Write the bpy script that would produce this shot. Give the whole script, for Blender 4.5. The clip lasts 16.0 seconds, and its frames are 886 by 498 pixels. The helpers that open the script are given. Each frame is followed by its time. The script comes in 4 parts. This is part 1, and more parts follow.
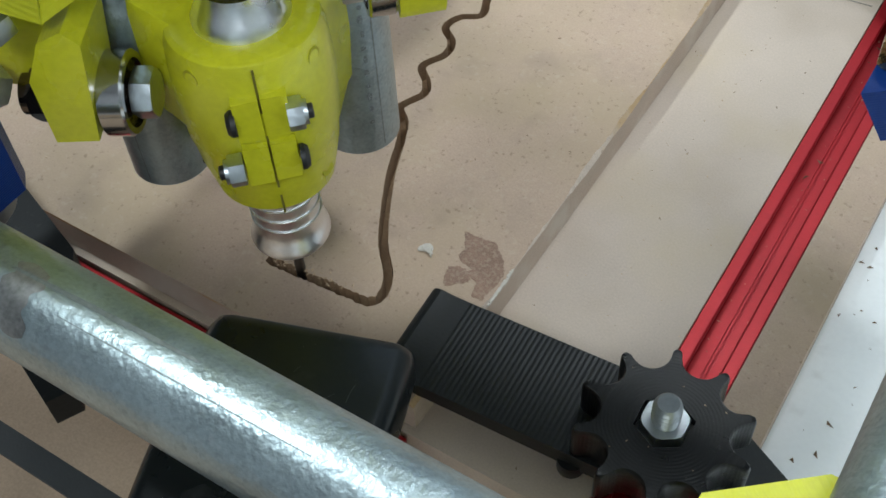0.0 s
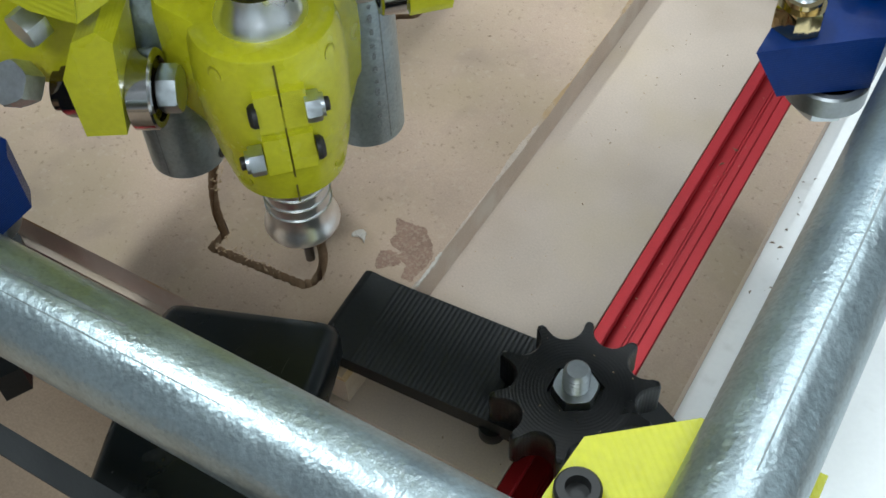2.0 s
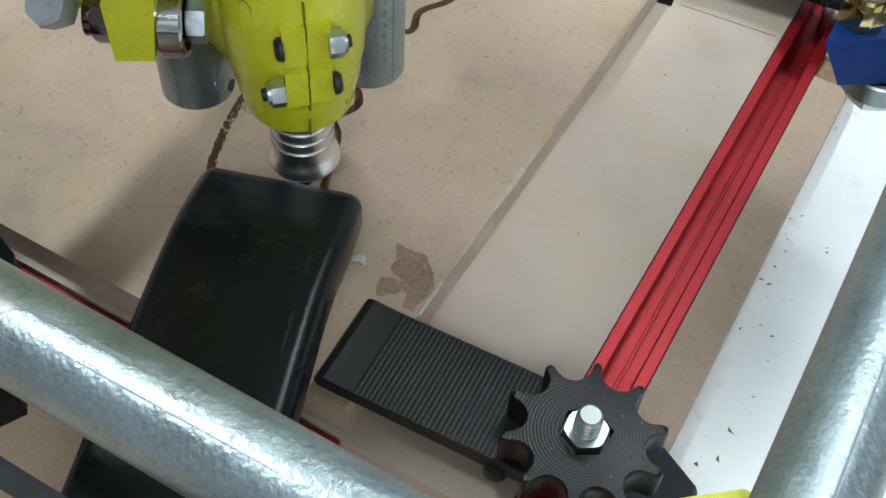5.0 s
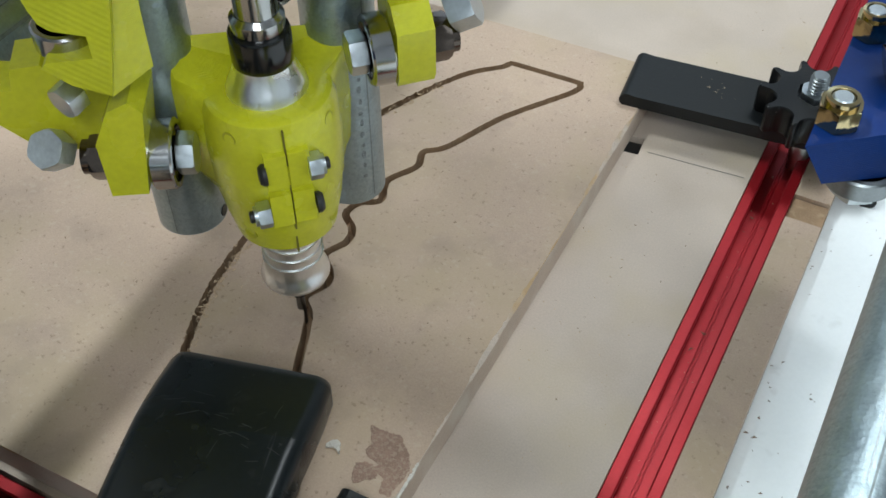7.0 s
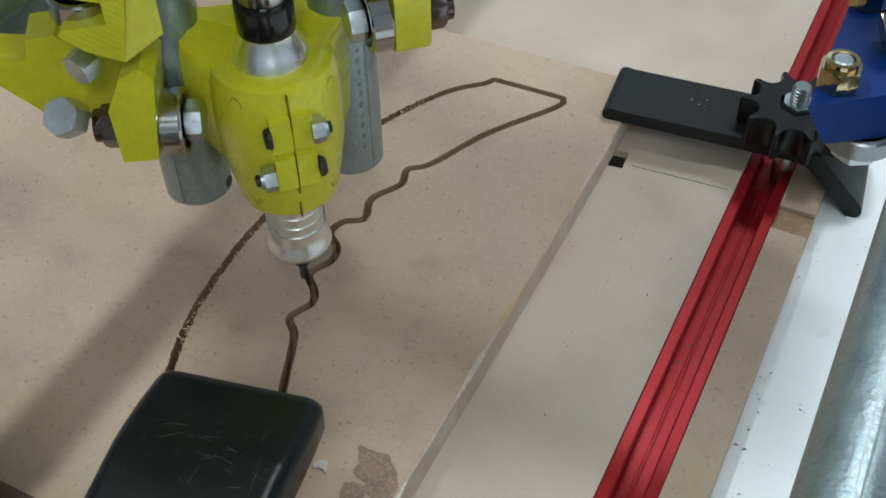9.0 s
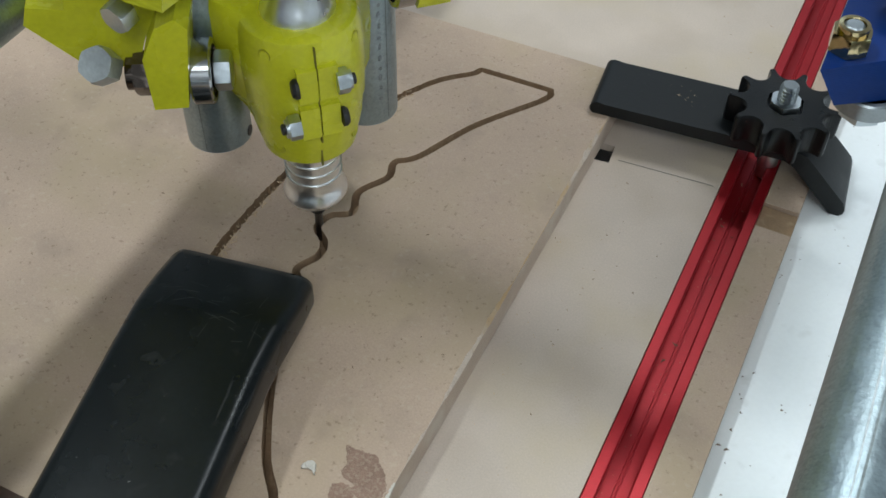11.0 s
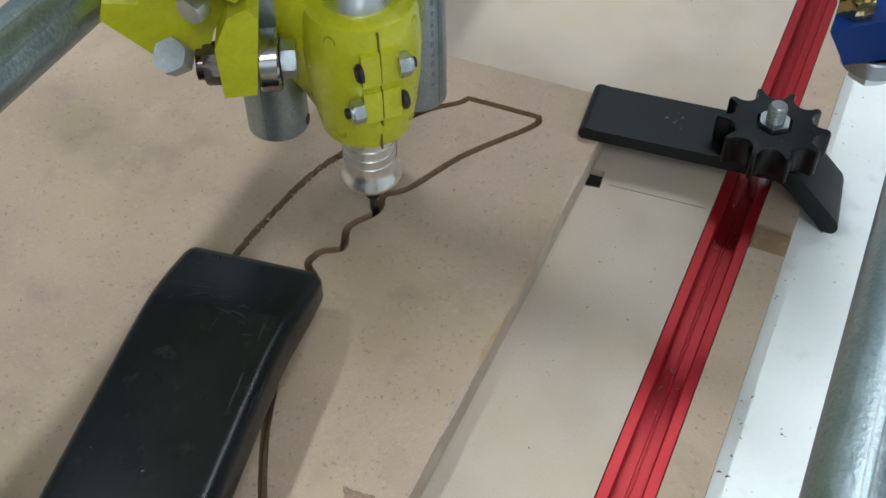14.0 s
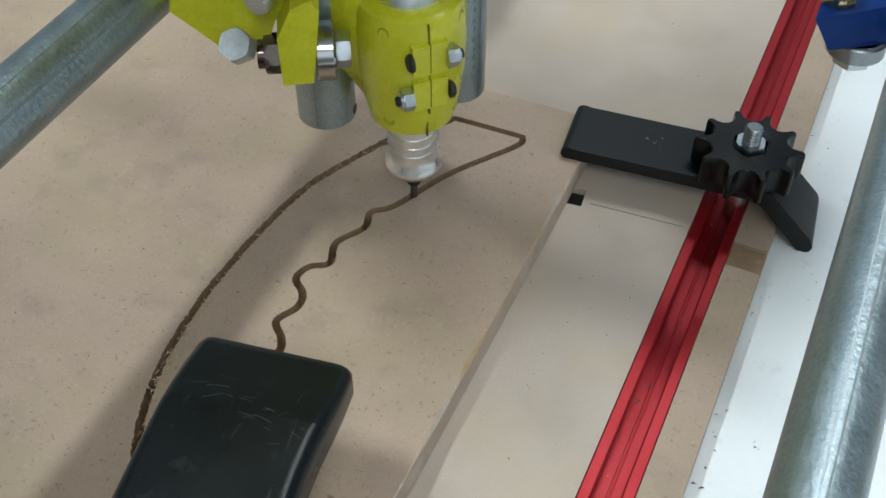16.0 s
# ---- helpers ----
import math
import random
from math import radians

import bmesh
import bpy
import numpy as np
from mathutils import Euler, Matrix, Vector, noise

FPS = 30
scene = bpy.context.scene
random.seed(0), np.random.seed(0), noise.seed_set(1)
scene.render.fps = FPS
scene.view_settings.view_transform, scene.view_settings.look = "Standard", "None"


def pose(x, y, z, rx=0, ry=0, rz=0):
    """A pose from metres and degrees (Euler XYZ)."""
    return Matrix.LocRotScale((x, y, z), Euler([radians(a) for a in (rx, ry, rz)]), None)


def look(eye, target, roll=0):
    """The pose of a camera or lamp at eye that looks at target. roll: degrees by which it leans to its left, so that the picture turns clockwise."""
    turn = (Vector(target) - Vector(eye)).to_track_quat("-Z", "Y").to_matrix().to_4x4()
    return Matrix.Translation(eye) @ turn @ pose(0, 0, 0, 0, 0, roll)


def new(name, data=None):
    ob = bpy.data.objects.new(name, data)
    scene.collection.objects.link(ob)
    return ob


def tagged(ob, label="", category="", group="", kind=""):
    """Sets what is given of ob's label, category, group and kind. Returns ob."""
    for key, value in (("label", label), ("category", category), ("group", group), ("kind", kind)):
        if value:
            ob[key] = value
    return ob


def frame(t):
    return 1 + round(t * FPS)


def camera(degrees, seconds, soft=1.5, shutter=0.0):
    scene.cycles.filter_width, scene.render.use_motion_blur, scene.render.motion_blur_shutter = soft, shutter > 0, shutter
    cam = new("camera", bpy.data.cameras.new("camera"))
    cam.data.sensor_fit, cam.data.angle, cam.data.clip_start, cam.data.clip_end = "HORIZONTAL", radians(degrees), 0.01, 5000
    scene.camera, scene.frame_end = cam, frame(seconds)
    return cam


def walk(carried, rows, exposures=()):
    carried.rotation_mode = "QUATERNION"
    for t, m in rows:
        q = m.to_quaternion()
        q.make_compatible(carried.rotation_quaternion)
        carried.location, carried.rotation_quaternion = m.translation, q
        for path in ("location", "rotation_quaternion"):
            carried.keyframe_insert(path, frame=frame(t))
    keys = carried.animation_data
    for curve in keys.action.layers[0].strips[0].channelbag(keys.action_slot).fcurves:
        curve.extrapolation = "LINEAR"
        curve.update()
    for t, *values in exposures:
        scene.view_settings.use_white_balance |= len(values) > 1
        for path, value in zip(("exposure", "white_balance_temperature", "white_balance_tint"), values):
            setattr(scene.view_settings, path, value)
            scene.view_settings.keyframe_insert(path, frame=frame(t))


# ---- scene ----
cam = camera(43.18, 16.0, soft=1.6)
walk(cam, [
    (0.0, pose(0.0514, -0.0005, 0.2904, 38.78, 2.48, 32.18)),
    (0.5, pose(0.0584, -0.0037, 0.2930, 39.05, 2.41, 31.64)),
    (1.0, pose(0.0664, -0.0052, 0.2936, 39.41, 2.79, 30.89)),
    (1.5, pose(0.0739, -0.0062, 0.2994, 39.48, 2.54, 31.00)),
    (2.0, pose(0.0747, -0.0087, 0.3007, 39.19, 2.09, 30.80)),
    (2.5, pose(0.0629, -0.0071, 0.3009, 38.03, 1.24, 31.11)),
    (3.0, pose(0.0525, -0.0021, 0.3088, 37.07, 0.00, 31.43)),
    (3.2, pose(0.0512, -0.0028, 0.3119, 36.70, -0.52, 30.99)),
    (5.3, pose(0.0417, -0.0095, 0.3102, 37.94, -2.71, 29.83)),
    (5.5, pose(0.0459, -0.0082, 0.3141, 38.15, -2.14, 30.17)),
    (6.0, pose(0.0455, -0.0064, 0.3187, 38.80, -1.88, 29.53)),
    (6.5, pose(0.0472, -0.0055, 0.3219, 39.24, -1.58, 29.32)),
    (7.0, pose(0.0465, 0.0154, 0.3257, 43.12, 0.47, 27.51)),
    (7.5, pose(0.0499, 0.0177, 0.3227, 44.65, 1.27, 26.53)),
    (8.0, pose(0.0523, 0.0190, 0.3237, 44.24, 1.33, 26.58)),
    (8.5, pose(0.0506, 0.0176, 0.3245, 44.11, 1.13, 26.36)),
    (8.7, pose(0.0494, 0.0165, 0.3235, 44.18, 0.97, 26.40)),
    (10.8, pose(0.0437, 0.0174, 0.3242, 43.69, -0.62, 25.84)),
    (11.0, pose(0.0378, 0.0234, 0.3338, 41.98, -0.71, 25.91)),
    (11.5, pose(0.0370, 0.0279, 0.3317, 41.50, 0.38, 26.09)),
    (12.0, pose(0.0362, 0.0293, 0.3319, 41.95, 0.63, 25.51)),
    (12.5, pose(0.0275, 0.0286, 0.3271, 41.82, 1.08, 25.25)),
    (13.0, pose(0.0328, 0.0305, 0.3317, 41.56, 0.29, 25.45)),
    (13.5, pose(0.0347, 0.0299, 0.3354, 42.19, 0.43, 24.51)),
    (14.0, pose(0.0365, 0.0303, 0.3358, 42.81, 0.42, 24.39)),
    (14.5, pose(0.0367, 0.0291, 0.3368, 42.97, 0.47, 24.23)),
    (15.0, pose(0.0386, 0.0285, 0.3384, 43.01, 0.57, 24.09)),
    (15.5, pose(0.0406, 0.0285, 0.3409, 43.27, 0.50, 23.95)),
    (16.0, pose(0.0432, 0.0246, 0.3453, 43.55, -0.06, 24.43)),
], exposures=[(0.0, -0.15), (3.0, -0.10), (6.3, -0.06), (7.2, -0.13), (8.5, -0.33), (11.0, -0.37), (12.0, -0.21), (14.0, -0.34), (16.0, -0.40)])

# ---- world and light: a closed workshop under three ceiling lights and three windows ----
world = bpy.data.worlds.new("world")
scene.world = world
world.use_nodes = True
world.node_tree.nodes["Background"].inputs[0].default_value = (0.9, 0.95, 1.0, 1)
world.node_tree.nodes["Background"].inputs[1].default_value = 0.15


def area_lamp(name, eye, target, sx, sy, watts, colour):
    data = bpy.data.lights.new(name, "AREA")
    data.shape, data.size, data.size_y = "RECTANGLE", sx, sy
    data.energy, data.color = watts, colour
    lamp = new(name, data)
    lamp.matrix_basis = look(eye, target)
    return lamp


area_lamp("ceiling_lamp_left", (-0.86, 0.10, 1.74), (-0.1, 0.25, 0.0), 0.50, 0.10, 21, (0.84, 0.955, 1.0))
area_lamp("ceiling_lamp_far", (0.20, 1.28, 1.88), (-0.1, 0.25, 0.0), 1.2, 0.12, 19, (0.86, 0.955, 1.0))
area_lamp("ceiling_lamp_front", (0.70, -1.10, 1.80), (-0.1, 0.25, 0.0), 0.80, 0.45, 18, (0.86, 0.955, 1.0))
area_lamp("window_south", (0.90, -1.93, 0.95), (-0.1, 0.25, 0.0), 1.6, 1.1, 8, (0.80, 0.92, 1.0))
area_lamp("window_east", (1.92, 0.30, 0.95), (-0.1, 0.25, 0.0), 1.8, 1.2, 11, (0.78, 0.93, 1.0))
area_lamp("window_north", (-0.80, 2.32, 1.15), (-0.1, 0.25, 0.0), 1.3, 0.9, 5, (0.58, 0.78, 1.0))


# ---- materials ----
def mat(name, colour, rough=0.5, metal=0.0, var=0.12, scale=60.0, fine=900.0, bump=0.0, bump_scale=None,
        rough_var=0.1, coat=0.0, subsurface=0.0, spec=0.5):
    """A principled material with variation at two scales and a fine relief."""
    m = bpy.data.materials.new(name)
    m.use_nodes = True
    t = m.node_tree
    p = t.nodes["Principled BSDF"]
    co = t.nodes.new("ShaderNodeTexCoord")
    n1, n2 = t.nodes.new("ShaderNodeTexNoise"), t.nodes.new("ShaderNodeTexNoise")
    n1.inputs["Scale"].default_value, n2.inputs["Scale"].default_value = scale, fine
    n1.inputs["Detail"].default_value, n2.inputs["Detail"].default_value = 4, 3
    add = t.nodes.new("ShaderNodeMath")
    add.operation = "ADD"
    ramp = t.nodes.new("ShaderNodeMapRange")
    ramp.inputs[1].default_value, ramp.inputs[2].default_value = 0.6, 1.4
    ramp.inputs[3].default_value, ramp.inputs[4].default_value = 1 - var, 1 + var
    mix = t.nodes.new("ShaderNodeVectorMath")
    mix.operation = "SCALE"
    mix.inputs[0].default_value = colour
    for n in (n1, n2):
        t.links.new(co.outputs["Object"], n.inputs["Vector"])
    t.links.new(n1.outputs["Fac"], add.inputs[0])
    t.links.new(n2.outputs["Fac"], add.inputs[1])
    t.links.new(add.outputs[0], ramp.inputs[0])
    t.links.new(ramp.outputs[0], mix.inputs["Scale"])
    t.links.new(mix.outputs[0], p.inputs["Base Color"])
    rr = t.nodes.new("ShaderNodeMapRange")
    rr.inputs[3].default_value, rr.inputs[4].default_value = max(0.02, rough - rough_var), min(1, rough + rough_var)
    t.links.new(n1.outputs["Fac"], rr.inputs[0])
    t.links.new(rr.outputs[0], p.inputs["Roughness"])
    p.inputs["Metallic"].default_value = metal
    p.inputs["Coat Weight"].default_value = coat
    p.inputs["Specular IOR Level"].default_value = spec
    if subsurface:
        p.inputs["Subsurface Weight"].default_value = subsurface
        p.inputs["Subsurface Radius"].default_value = (0.004, 0.004, 0.001)
    if bump:
        nb = n2
        if bump_scale:
            nb = t.nodes.new("ShaderNodeTexNoise")
            nb.inputs["Scale"].default_value, nb.inputs["Detail"].default_value = bump_scale, 3
            t.links.new(co.outputs["Object"], nb.inputs["Vector"])
        b = t.nodes.new("ShaderNodeBump")
        b.inputs["Strength"].default_value, b.inputs["Distance"].default_value = bump, 0.0006
        t.links.new(nb.outputs["Fac"], b.inputs["Height"])
        t.links.new(b.outputs["Normal"], p.inputs["Normal"])
    return m


def tint(m, colour, scale, low, high, amount, stretch=None):
    """Spots or stains of another colour over a material's base colour."""
    t = m.node_tree
    p = t.nodes["Principled BSDF"]
    src = p.inputs["Base Color"].links[0].from_socket
    co = [n for n in t.nodes if n.type == "TEX_COORD"][0]
    n = t.nodes.new("ShaderNodeTexNoise")
    n.inputs["Scale"].default_value, n.inputs["Detail"].default_value = scale, 5
    where = co.outputs["Object"]
    if stretch:
        mp = t.nodes.new("ShaderNodeMapping")
        mp.inputs["Rotation"].default_value[2], mp.inputs["Scale"].default_value = radians(stretch[0]), (1, stretch[1], 1)
        t.links.new(where, mp.inputs["Vector"])
        where = mp.outputs["Vector"]
    t.links.new(where, n.inputs["Vector"])
    r = t.nodes.new("ShaderNodeMapRange")
    r.inputs[1].default_value, r.inputs[2].default_value = low, high
    r.inputs[3].default_value, r.inputs[4].default_value = 0, amount
    t.links.new(n.outputs["Fac"], r.inputs[0])
    mx = t.nodes.new("ShaderNodeMix")
    mx.data_type = "RGBA"
    mx.inputs["B"].default_value = (*colour, 1)
    t.links.new(r.outputs[0], mx.inputs["Factor"])
    t.links.new(src, mx.inputs["A"])
    t.links.new(mx.outputs["Result"], p.inputs["Base Color"])
    return m


def layers(m, axis, pitch, strength, rings=False):
    """Printed layer lines, as a banded relief along one axis, or as rings about it."""
    t = m.node_tree
    p = t.nodes["Principled BSDF"]
    co = [n for n in t.nodes if n.type == "TEX_COORD"][0]
    w = t.nodes.new("ShaderNodeTexWave")
    if rings:
        w.wave_type, w.rings_direction = "RINGS", axis
    else:
        w.bands_direction = axis
    w.inputs["Scale"].default_value = 0.314 / pitch
    w.inputs["Distortion"].default_value = 0.6
    w.inputs["Detail Scale"].default_value = 40
    t.links.new(co.outputs["Object"], w.inputs["Vector"])
    b = t.nodes.new("ShaderNodeBump")
    b.inputs["Strength"].default_value, b.inputs["Distance"].default_value = strength, 0.0003
    t.links.new(w.outputs["Fac"], b.inputs["Height"])
    if p.inputs["Normal"].links:
        t.links.new(p.inputs["Normal"].links[0].from_socket, b.inputs["Normal"])
    t.links.new(b.outputs["Normal"], p.inputs["Normal"])
    return m


MDF = tint(tint(tint(tint(mat("fibreboard", (0.495, 0.357, 0.266), 0.6, var=0.14, scale=25, fine=1500, bump=0.10),
                     (0.46, 0.345, 0.225), 24, 0.46, 0.66, 0.75), (0.30, 0.22, 0.17), 45, 0.54, 0.74, 0.4), (0.22, 0.14, 0.09), 560, 0.63, 0.72, 0.55), (0.56, 0.45, 0.35), 400, 0.58, 0.70, 0.30)
MDF_PALE = tint(tint(mat("pale_fibreboard", (0.535, 0.435, 0.36), 0.6, var=0.12, scale=22, fine=1400, bump=0.1),
                     (0.40, 0.31, 0.23), 26, 0.50, 0.75, 0.45), (0.27, 0.19, 0.12), 520, 0.70, 0.77, 0.35)
tint(MDF_PALE, (0.52, 0.41, 0.255), 16, 0.48, 0.62, 0.35)
MDF_CORE = tint(mat("cut_fibreboard", (0.36, 0.23, 0.135), 0.9, var=0.25, scale=200, fine=2500, bump=0.6),
                (0.5, 0.36, 0.22), 300, 0.55, 0.7, 0.6)
MDF_EDGE = tint(mat("sawn_fibreboard_edge", (0.50, 0.39, 0.31), 0.75, var=0.12, scale=70, fine=1800, bump=0.25),
                (0.60, 0.53, 0.45), 60, 0.5, 0.65, 0.6)
MDF_ARRIS = tint(tint(mat("chipped_fibreboard_edge", (0.56, 0.46, 0.38), 0.9, var=0.2, scale=160, fine=2200, bump=0.5),
                      (0.50, 0.33, 0.17), 22, 0.50, 0.58, 0.9), (0.30, 0.21, 0.15), 700, 0.62, 0.7, 0.5)
BASE_WOOD = tint(mat("brown_base_board", (0.44, 0.32, 0.225), 0.7, var=0.18, scale=30, fine=1200, bump=0.2),
                 (0.24, 0.15, 0.09), 300, 0.66, 0.75, 0.5)
PATCH = tint(mat("torn_fibre_patch", (0.33, 0.21, 0.155), 0.95, var=0.25, scale=260, fine=2500, bump=0.8),
             (0.44, 0.32, 0.24), 900, 0.50, 0.62, 0.7)
PAPER = mat("torn_pale_fibre", (0.60, 0.55, 0.49), 0.8, var=0.1, scale=300)
WHITE = tint(mat("white_melamine", (0.93, 0.95, 0.95), 0.35, var=0.03, scale=20, fine=600),
             (0.6, 0.6, 0.58), 90, 0.62, 0.8, 0.4)
YELLOW = layers(mat("yellow_printed_plastic", (0.595, 0.585, 0.022), 0.26, var=0.12, scale=50, fine=500, bump=0.10, subsurface=0.10, coat=0.22), "Z", 0.0006, 0.15)
YELLOW_LINED = layers(mat("yellow_coarse_plastic", (0.58, 0.575, 0.022), 0.34, var=0.10, scale=60, fine=500, subsurface=0.15), "DIAGONAL", 0.0011, 0.3)
BLUE = layers(mat("blue_printed_plastic", (0.0, 0.024, 0.145), 0.36, var=0.15, scale=60, fine=700, bump=0.06, spec=0.25), "Z", 0.0006, 0.25)
BLACK = tint(mat("black_printed_plastic", (0.0075, 0.0088, 0.0095), 0.46, var=0.3, scale=80, fine=900, bump=0.10, spec=0.30),
             (0.04, 0.04, 0.038), 500, 0.66, 0.74, 0.4)
BLACK_KNOB = layers(tint(mat("black_knob_plastic", (0.0042, 0.0044, 0.0048), 0.30, var=0.3, scale=90, fine=900, bump=0.14, spec=0.30),
                         (0.16, 0.14, 0.12), 420, 0.70, 0.74, 0.7), "Z", 0.0010, 0.18, True)
NOZZLE = tint(mat("scuffed_black_plastic", (0.0055, 0.0075, 0.008), 0.28, var=0.3, scale=30, fine=500, bump=0.05, bump_scale=90, rough_var=0.09, spec=0.24),
              (0.05, 0.05, 0.05), 160, 0.62, 0.8, 0.3)
SCRATCH = mat("pale_scratch", (0.022, 0.025, 0.026), 0.45, var=0.5, scale=300)
tint(NOZZLE, (0.22, 0.22, 0.21), 420, 0.735, 0.76, 0.8)
tint(NOZZLE, (0.10, 0.10, 0.10), 330, 0.70, 0.74, 0.25, (35, 0.06))
tint(NOZZLE, (0.10, 0.10, 0.10), 300, 0.71, 0.75, 0.25, (-50, 0.06))
RED = mat("red_anodised_aluminium", (0.37, 0.011, 0.017), 0.38, 0.5, var=0.12, scale=40, fine=700, bump=0.05)
ZINC = tint(mat("galvanised_steel", (0.35, 0.42, 0.445), 0.39, 0.92, var=0.20, scale=90, fine=900, bump=0.42, bump_scale=560, rough_var=0.12),
            (0.30, 0.34, 0.35), 25, 0.55, 0.8, 0.35)
tint(ZINC, (0.22, 0.25, 0.27), 520, 0.57, 0.68, 0.35)
tint(ZINC, (0.56, 0.60, 0.62), 300, 0.62, 0.72, 0.3)
ALU = mat("bright_aluminium", (0.88, 0.89, 0.90), 0.28, 1.0, var=0.05, scale=60, fine=700, rough_var=0.06)
GRIP = mat("turned_aluminium", (0.90, 0.91, 0.92), 0.30, 1.0, var=0.08, scale=90, fine=900, bump=0.06, rough_var=0.08)
STEEL = mat("zinc_plated_steel", (0.54, 0.58, 0.60), 0.33, 1.0, var=0.1, scale=120, fine=900, rough_var=0.08)
CHROME = mat("polished_bearing_steel", (0.42, 0.415, 0.41), 0.16, 1.0, var=0.08, scale=120, rough_var=0.05)
BRASS = mat("yellow_zinc_nut", (0.58, 0.46, 0.25), 0.13, 1.0, var=0.15, scale=150, rough_var=0.08)
DARK_STEEL = mat("bronzed_steel", (0.12, 0.095, 0.08), 0.13, 0.95, var=0.15, scale=150)
WORN_STEEL = mat("worn_zinc_plating", (0.60, 0.63, 0.64), 0.50, 0.95, var=0.15, scale=160, fine=900, bump=0.1)
DULL = mat("dull_threaded_steel", (0.27, 0.29, 0.30), 0.36, 0.95, var=0.12, scale=200)
BIT = mat("carbide_bit", (0.16, 0.15, 0.14), 0.35, 1.0, var=0.1)
RUBBER = mat("black_rubber", (0.015, 0.015, 0.015), 0.5, var=0.15, scale=200)
GLOSS = mat("glossy_black_plastic", (0.008, 0.008, 0.008), 0.16, var=0.15, scale=120, rough_var=0.05)
BELT = mat("dark_belt", (0.010, 0.012, 0.0135), 0.7, var=0.15, scale=100, fine=1500, bump=0.15)
GRAPHITE = mat("pencil_graphite", (0.22, 0.20, 0.18), 0.6)
DUST = mat("sawdust", (0.55, 0.40, 0.26), 0.9, var=0.3, scale=400)
DUST_DARK = mat("dark_crumbs", (0.20, 0.13, 0.08), 0.9, var=0.3, scale=400)
CEILING = mat("ceiling_boards", (0.58, 0.60, 0.62), 0.8, var=0.2, scale=3, fine=60)
WALL = mat("painted_wall", (0.58, 0.60, 0.62), 0.8, var=0.05, scale=2, fine=80)
FLOOR = mat("concrete_floor", (0.30, 0.29, 0.28), 0.8, var=0.15, scale=2, fine=80)
BENCH = mat("bench_wood", (0.34, 0.24, 0.15), 0.7, var=0.15, scale=8, fine=200)


# ---- geometry helpers ----
def part(name, bm, material, parent=None, label="", smooth=True, angle=35):
    """Links a bmesh as one mesh object, under a thing if a parent is given."""
    bmesh.ops.recalc_face_normals(bm, faces=bm.faces)
    me = bpy.data.meshes.new(name)
    if smooth:
        lim = radians(angle)
        for f in bm.faces:
            f.smooth = True
        for e in bm.edges:
            e.smooth = len(e.link_faces) == 2 and e.calc_face_angle(0) < lim
    bm.to_mesh(me)
    bm.free()
    me.materials.append(material)
    ob = new(name, me)
    if parent:
        ob.parent = parent
    if label:
        tagged(ob, label)
    return ob


def thing(name, label, category, group="", kind=""):
    return tagged(new(name), label, category, group, kind)


def bevelled(bm, width, seg=2, limit=30):
    if width:
        edges = [e for e in bm.edges if len(e.link_faces) == 2 and e.calc_face_angle(0) > radians(limit)]
        bmesh.ops.bevel(bm, geom=edges, offset=width, segments=seg, profile=0.5, affect="EDGES", clamp_overlap=True)
    return bm


def box(x0, x1, y0, y1, z0, z1, bevel=0.0, seg=2):
    return prism([(x0, y0), (x1, y0), (x1, y1), (x0, y1)], z0, z1, bevel, seg)


def prism(points, z0, z1, bevel=0.0, seg=2, bm=None):
    bm = bm or bmesh.new()
    low = [bm.verts.new((x, y, z0)) for x, y in points]
    top = [bm.verts.new((x, y, z1)) for x, y in points]
    bm.faces.new(low[::-1])
    bm.faces.new(top)
    for i in range(len(points)):
        j = (i + 1) % len(points)
        bm.faces.new((low[i], low[j], top[j], top[i]))
    return bevelled(bm, bevel, seg)


def loft(rings, cap=True):
    """Joins closed rings of equal length by quads."""
    bm = bmesh.new()
    made = [[bm.verts.new(p) for p in ring] for ring in rings]
    n = len(rings[0])
    for a, b in zip(made, made[1:]):
        for i in range(n):
            j = (i + 1) % n
            bm.faces.new((a[i], a[j], b[j], b[i]))
    if cap:
        bm.faces.new(made[0][::-1])
        bm.faces.new(made[-1])
    return bm


def lathe(profile, seg=40, cap=True):
    rings = [[(r * math.cos(2 * math.pi * i / seg), r * math.sin(2 * math.pi * i / seg), z) for i in range(seg)] for r, z in profile]
    return loft(rings, cap)


def hexnut(across, height, bore=0.0, dome=0.0):
    """A hexagonal head with chamfered corners, standing on z = 0."""
    r = across / 2 / math.cos(math.pi / 6)
    c = across * 0.06
    rings = []
    for z, k in ((0, 0.96), (c * 0.5, 1.0), (height - c, 1.0), (height, 0.93)):
        ring = []
        for i in range(24):
            a = 2 * math.pi * i / 24
            edge = across / 2 / math.cos((a + math.pi / 6) % (math.pi / 3) - math.pi / 6)
            ring.append((min(edge, r * k) * math.cos(a), min(edge, r * k) * math.sin(a), z))
        rings.append(ring)
    if dome:
        rings += [[(0.42 * across * math.cos(2 * math.pi * i / 24), 0.42 * across * math.sin(2 * math.pi * i / 24), height + dz) for i in range(24)] for dz in (0, dome)]
        rings += [[(0.32 * across * math.cos(2 * math.pi * i / 24), 0.32 * across * math.sin(2 * math.pi * i / 24), height + dome * 1.05) for i in range(24)]]
    if bore:
        top = rings[-1][0][2]
        rings += [[(bore * math.cos(2 * math.pi * i / 24), bore * math.sin(2 * math.pi * i / 24), z) for i in range(24)] for z in (top, top - height * 0.5)]
    return loft(rings)


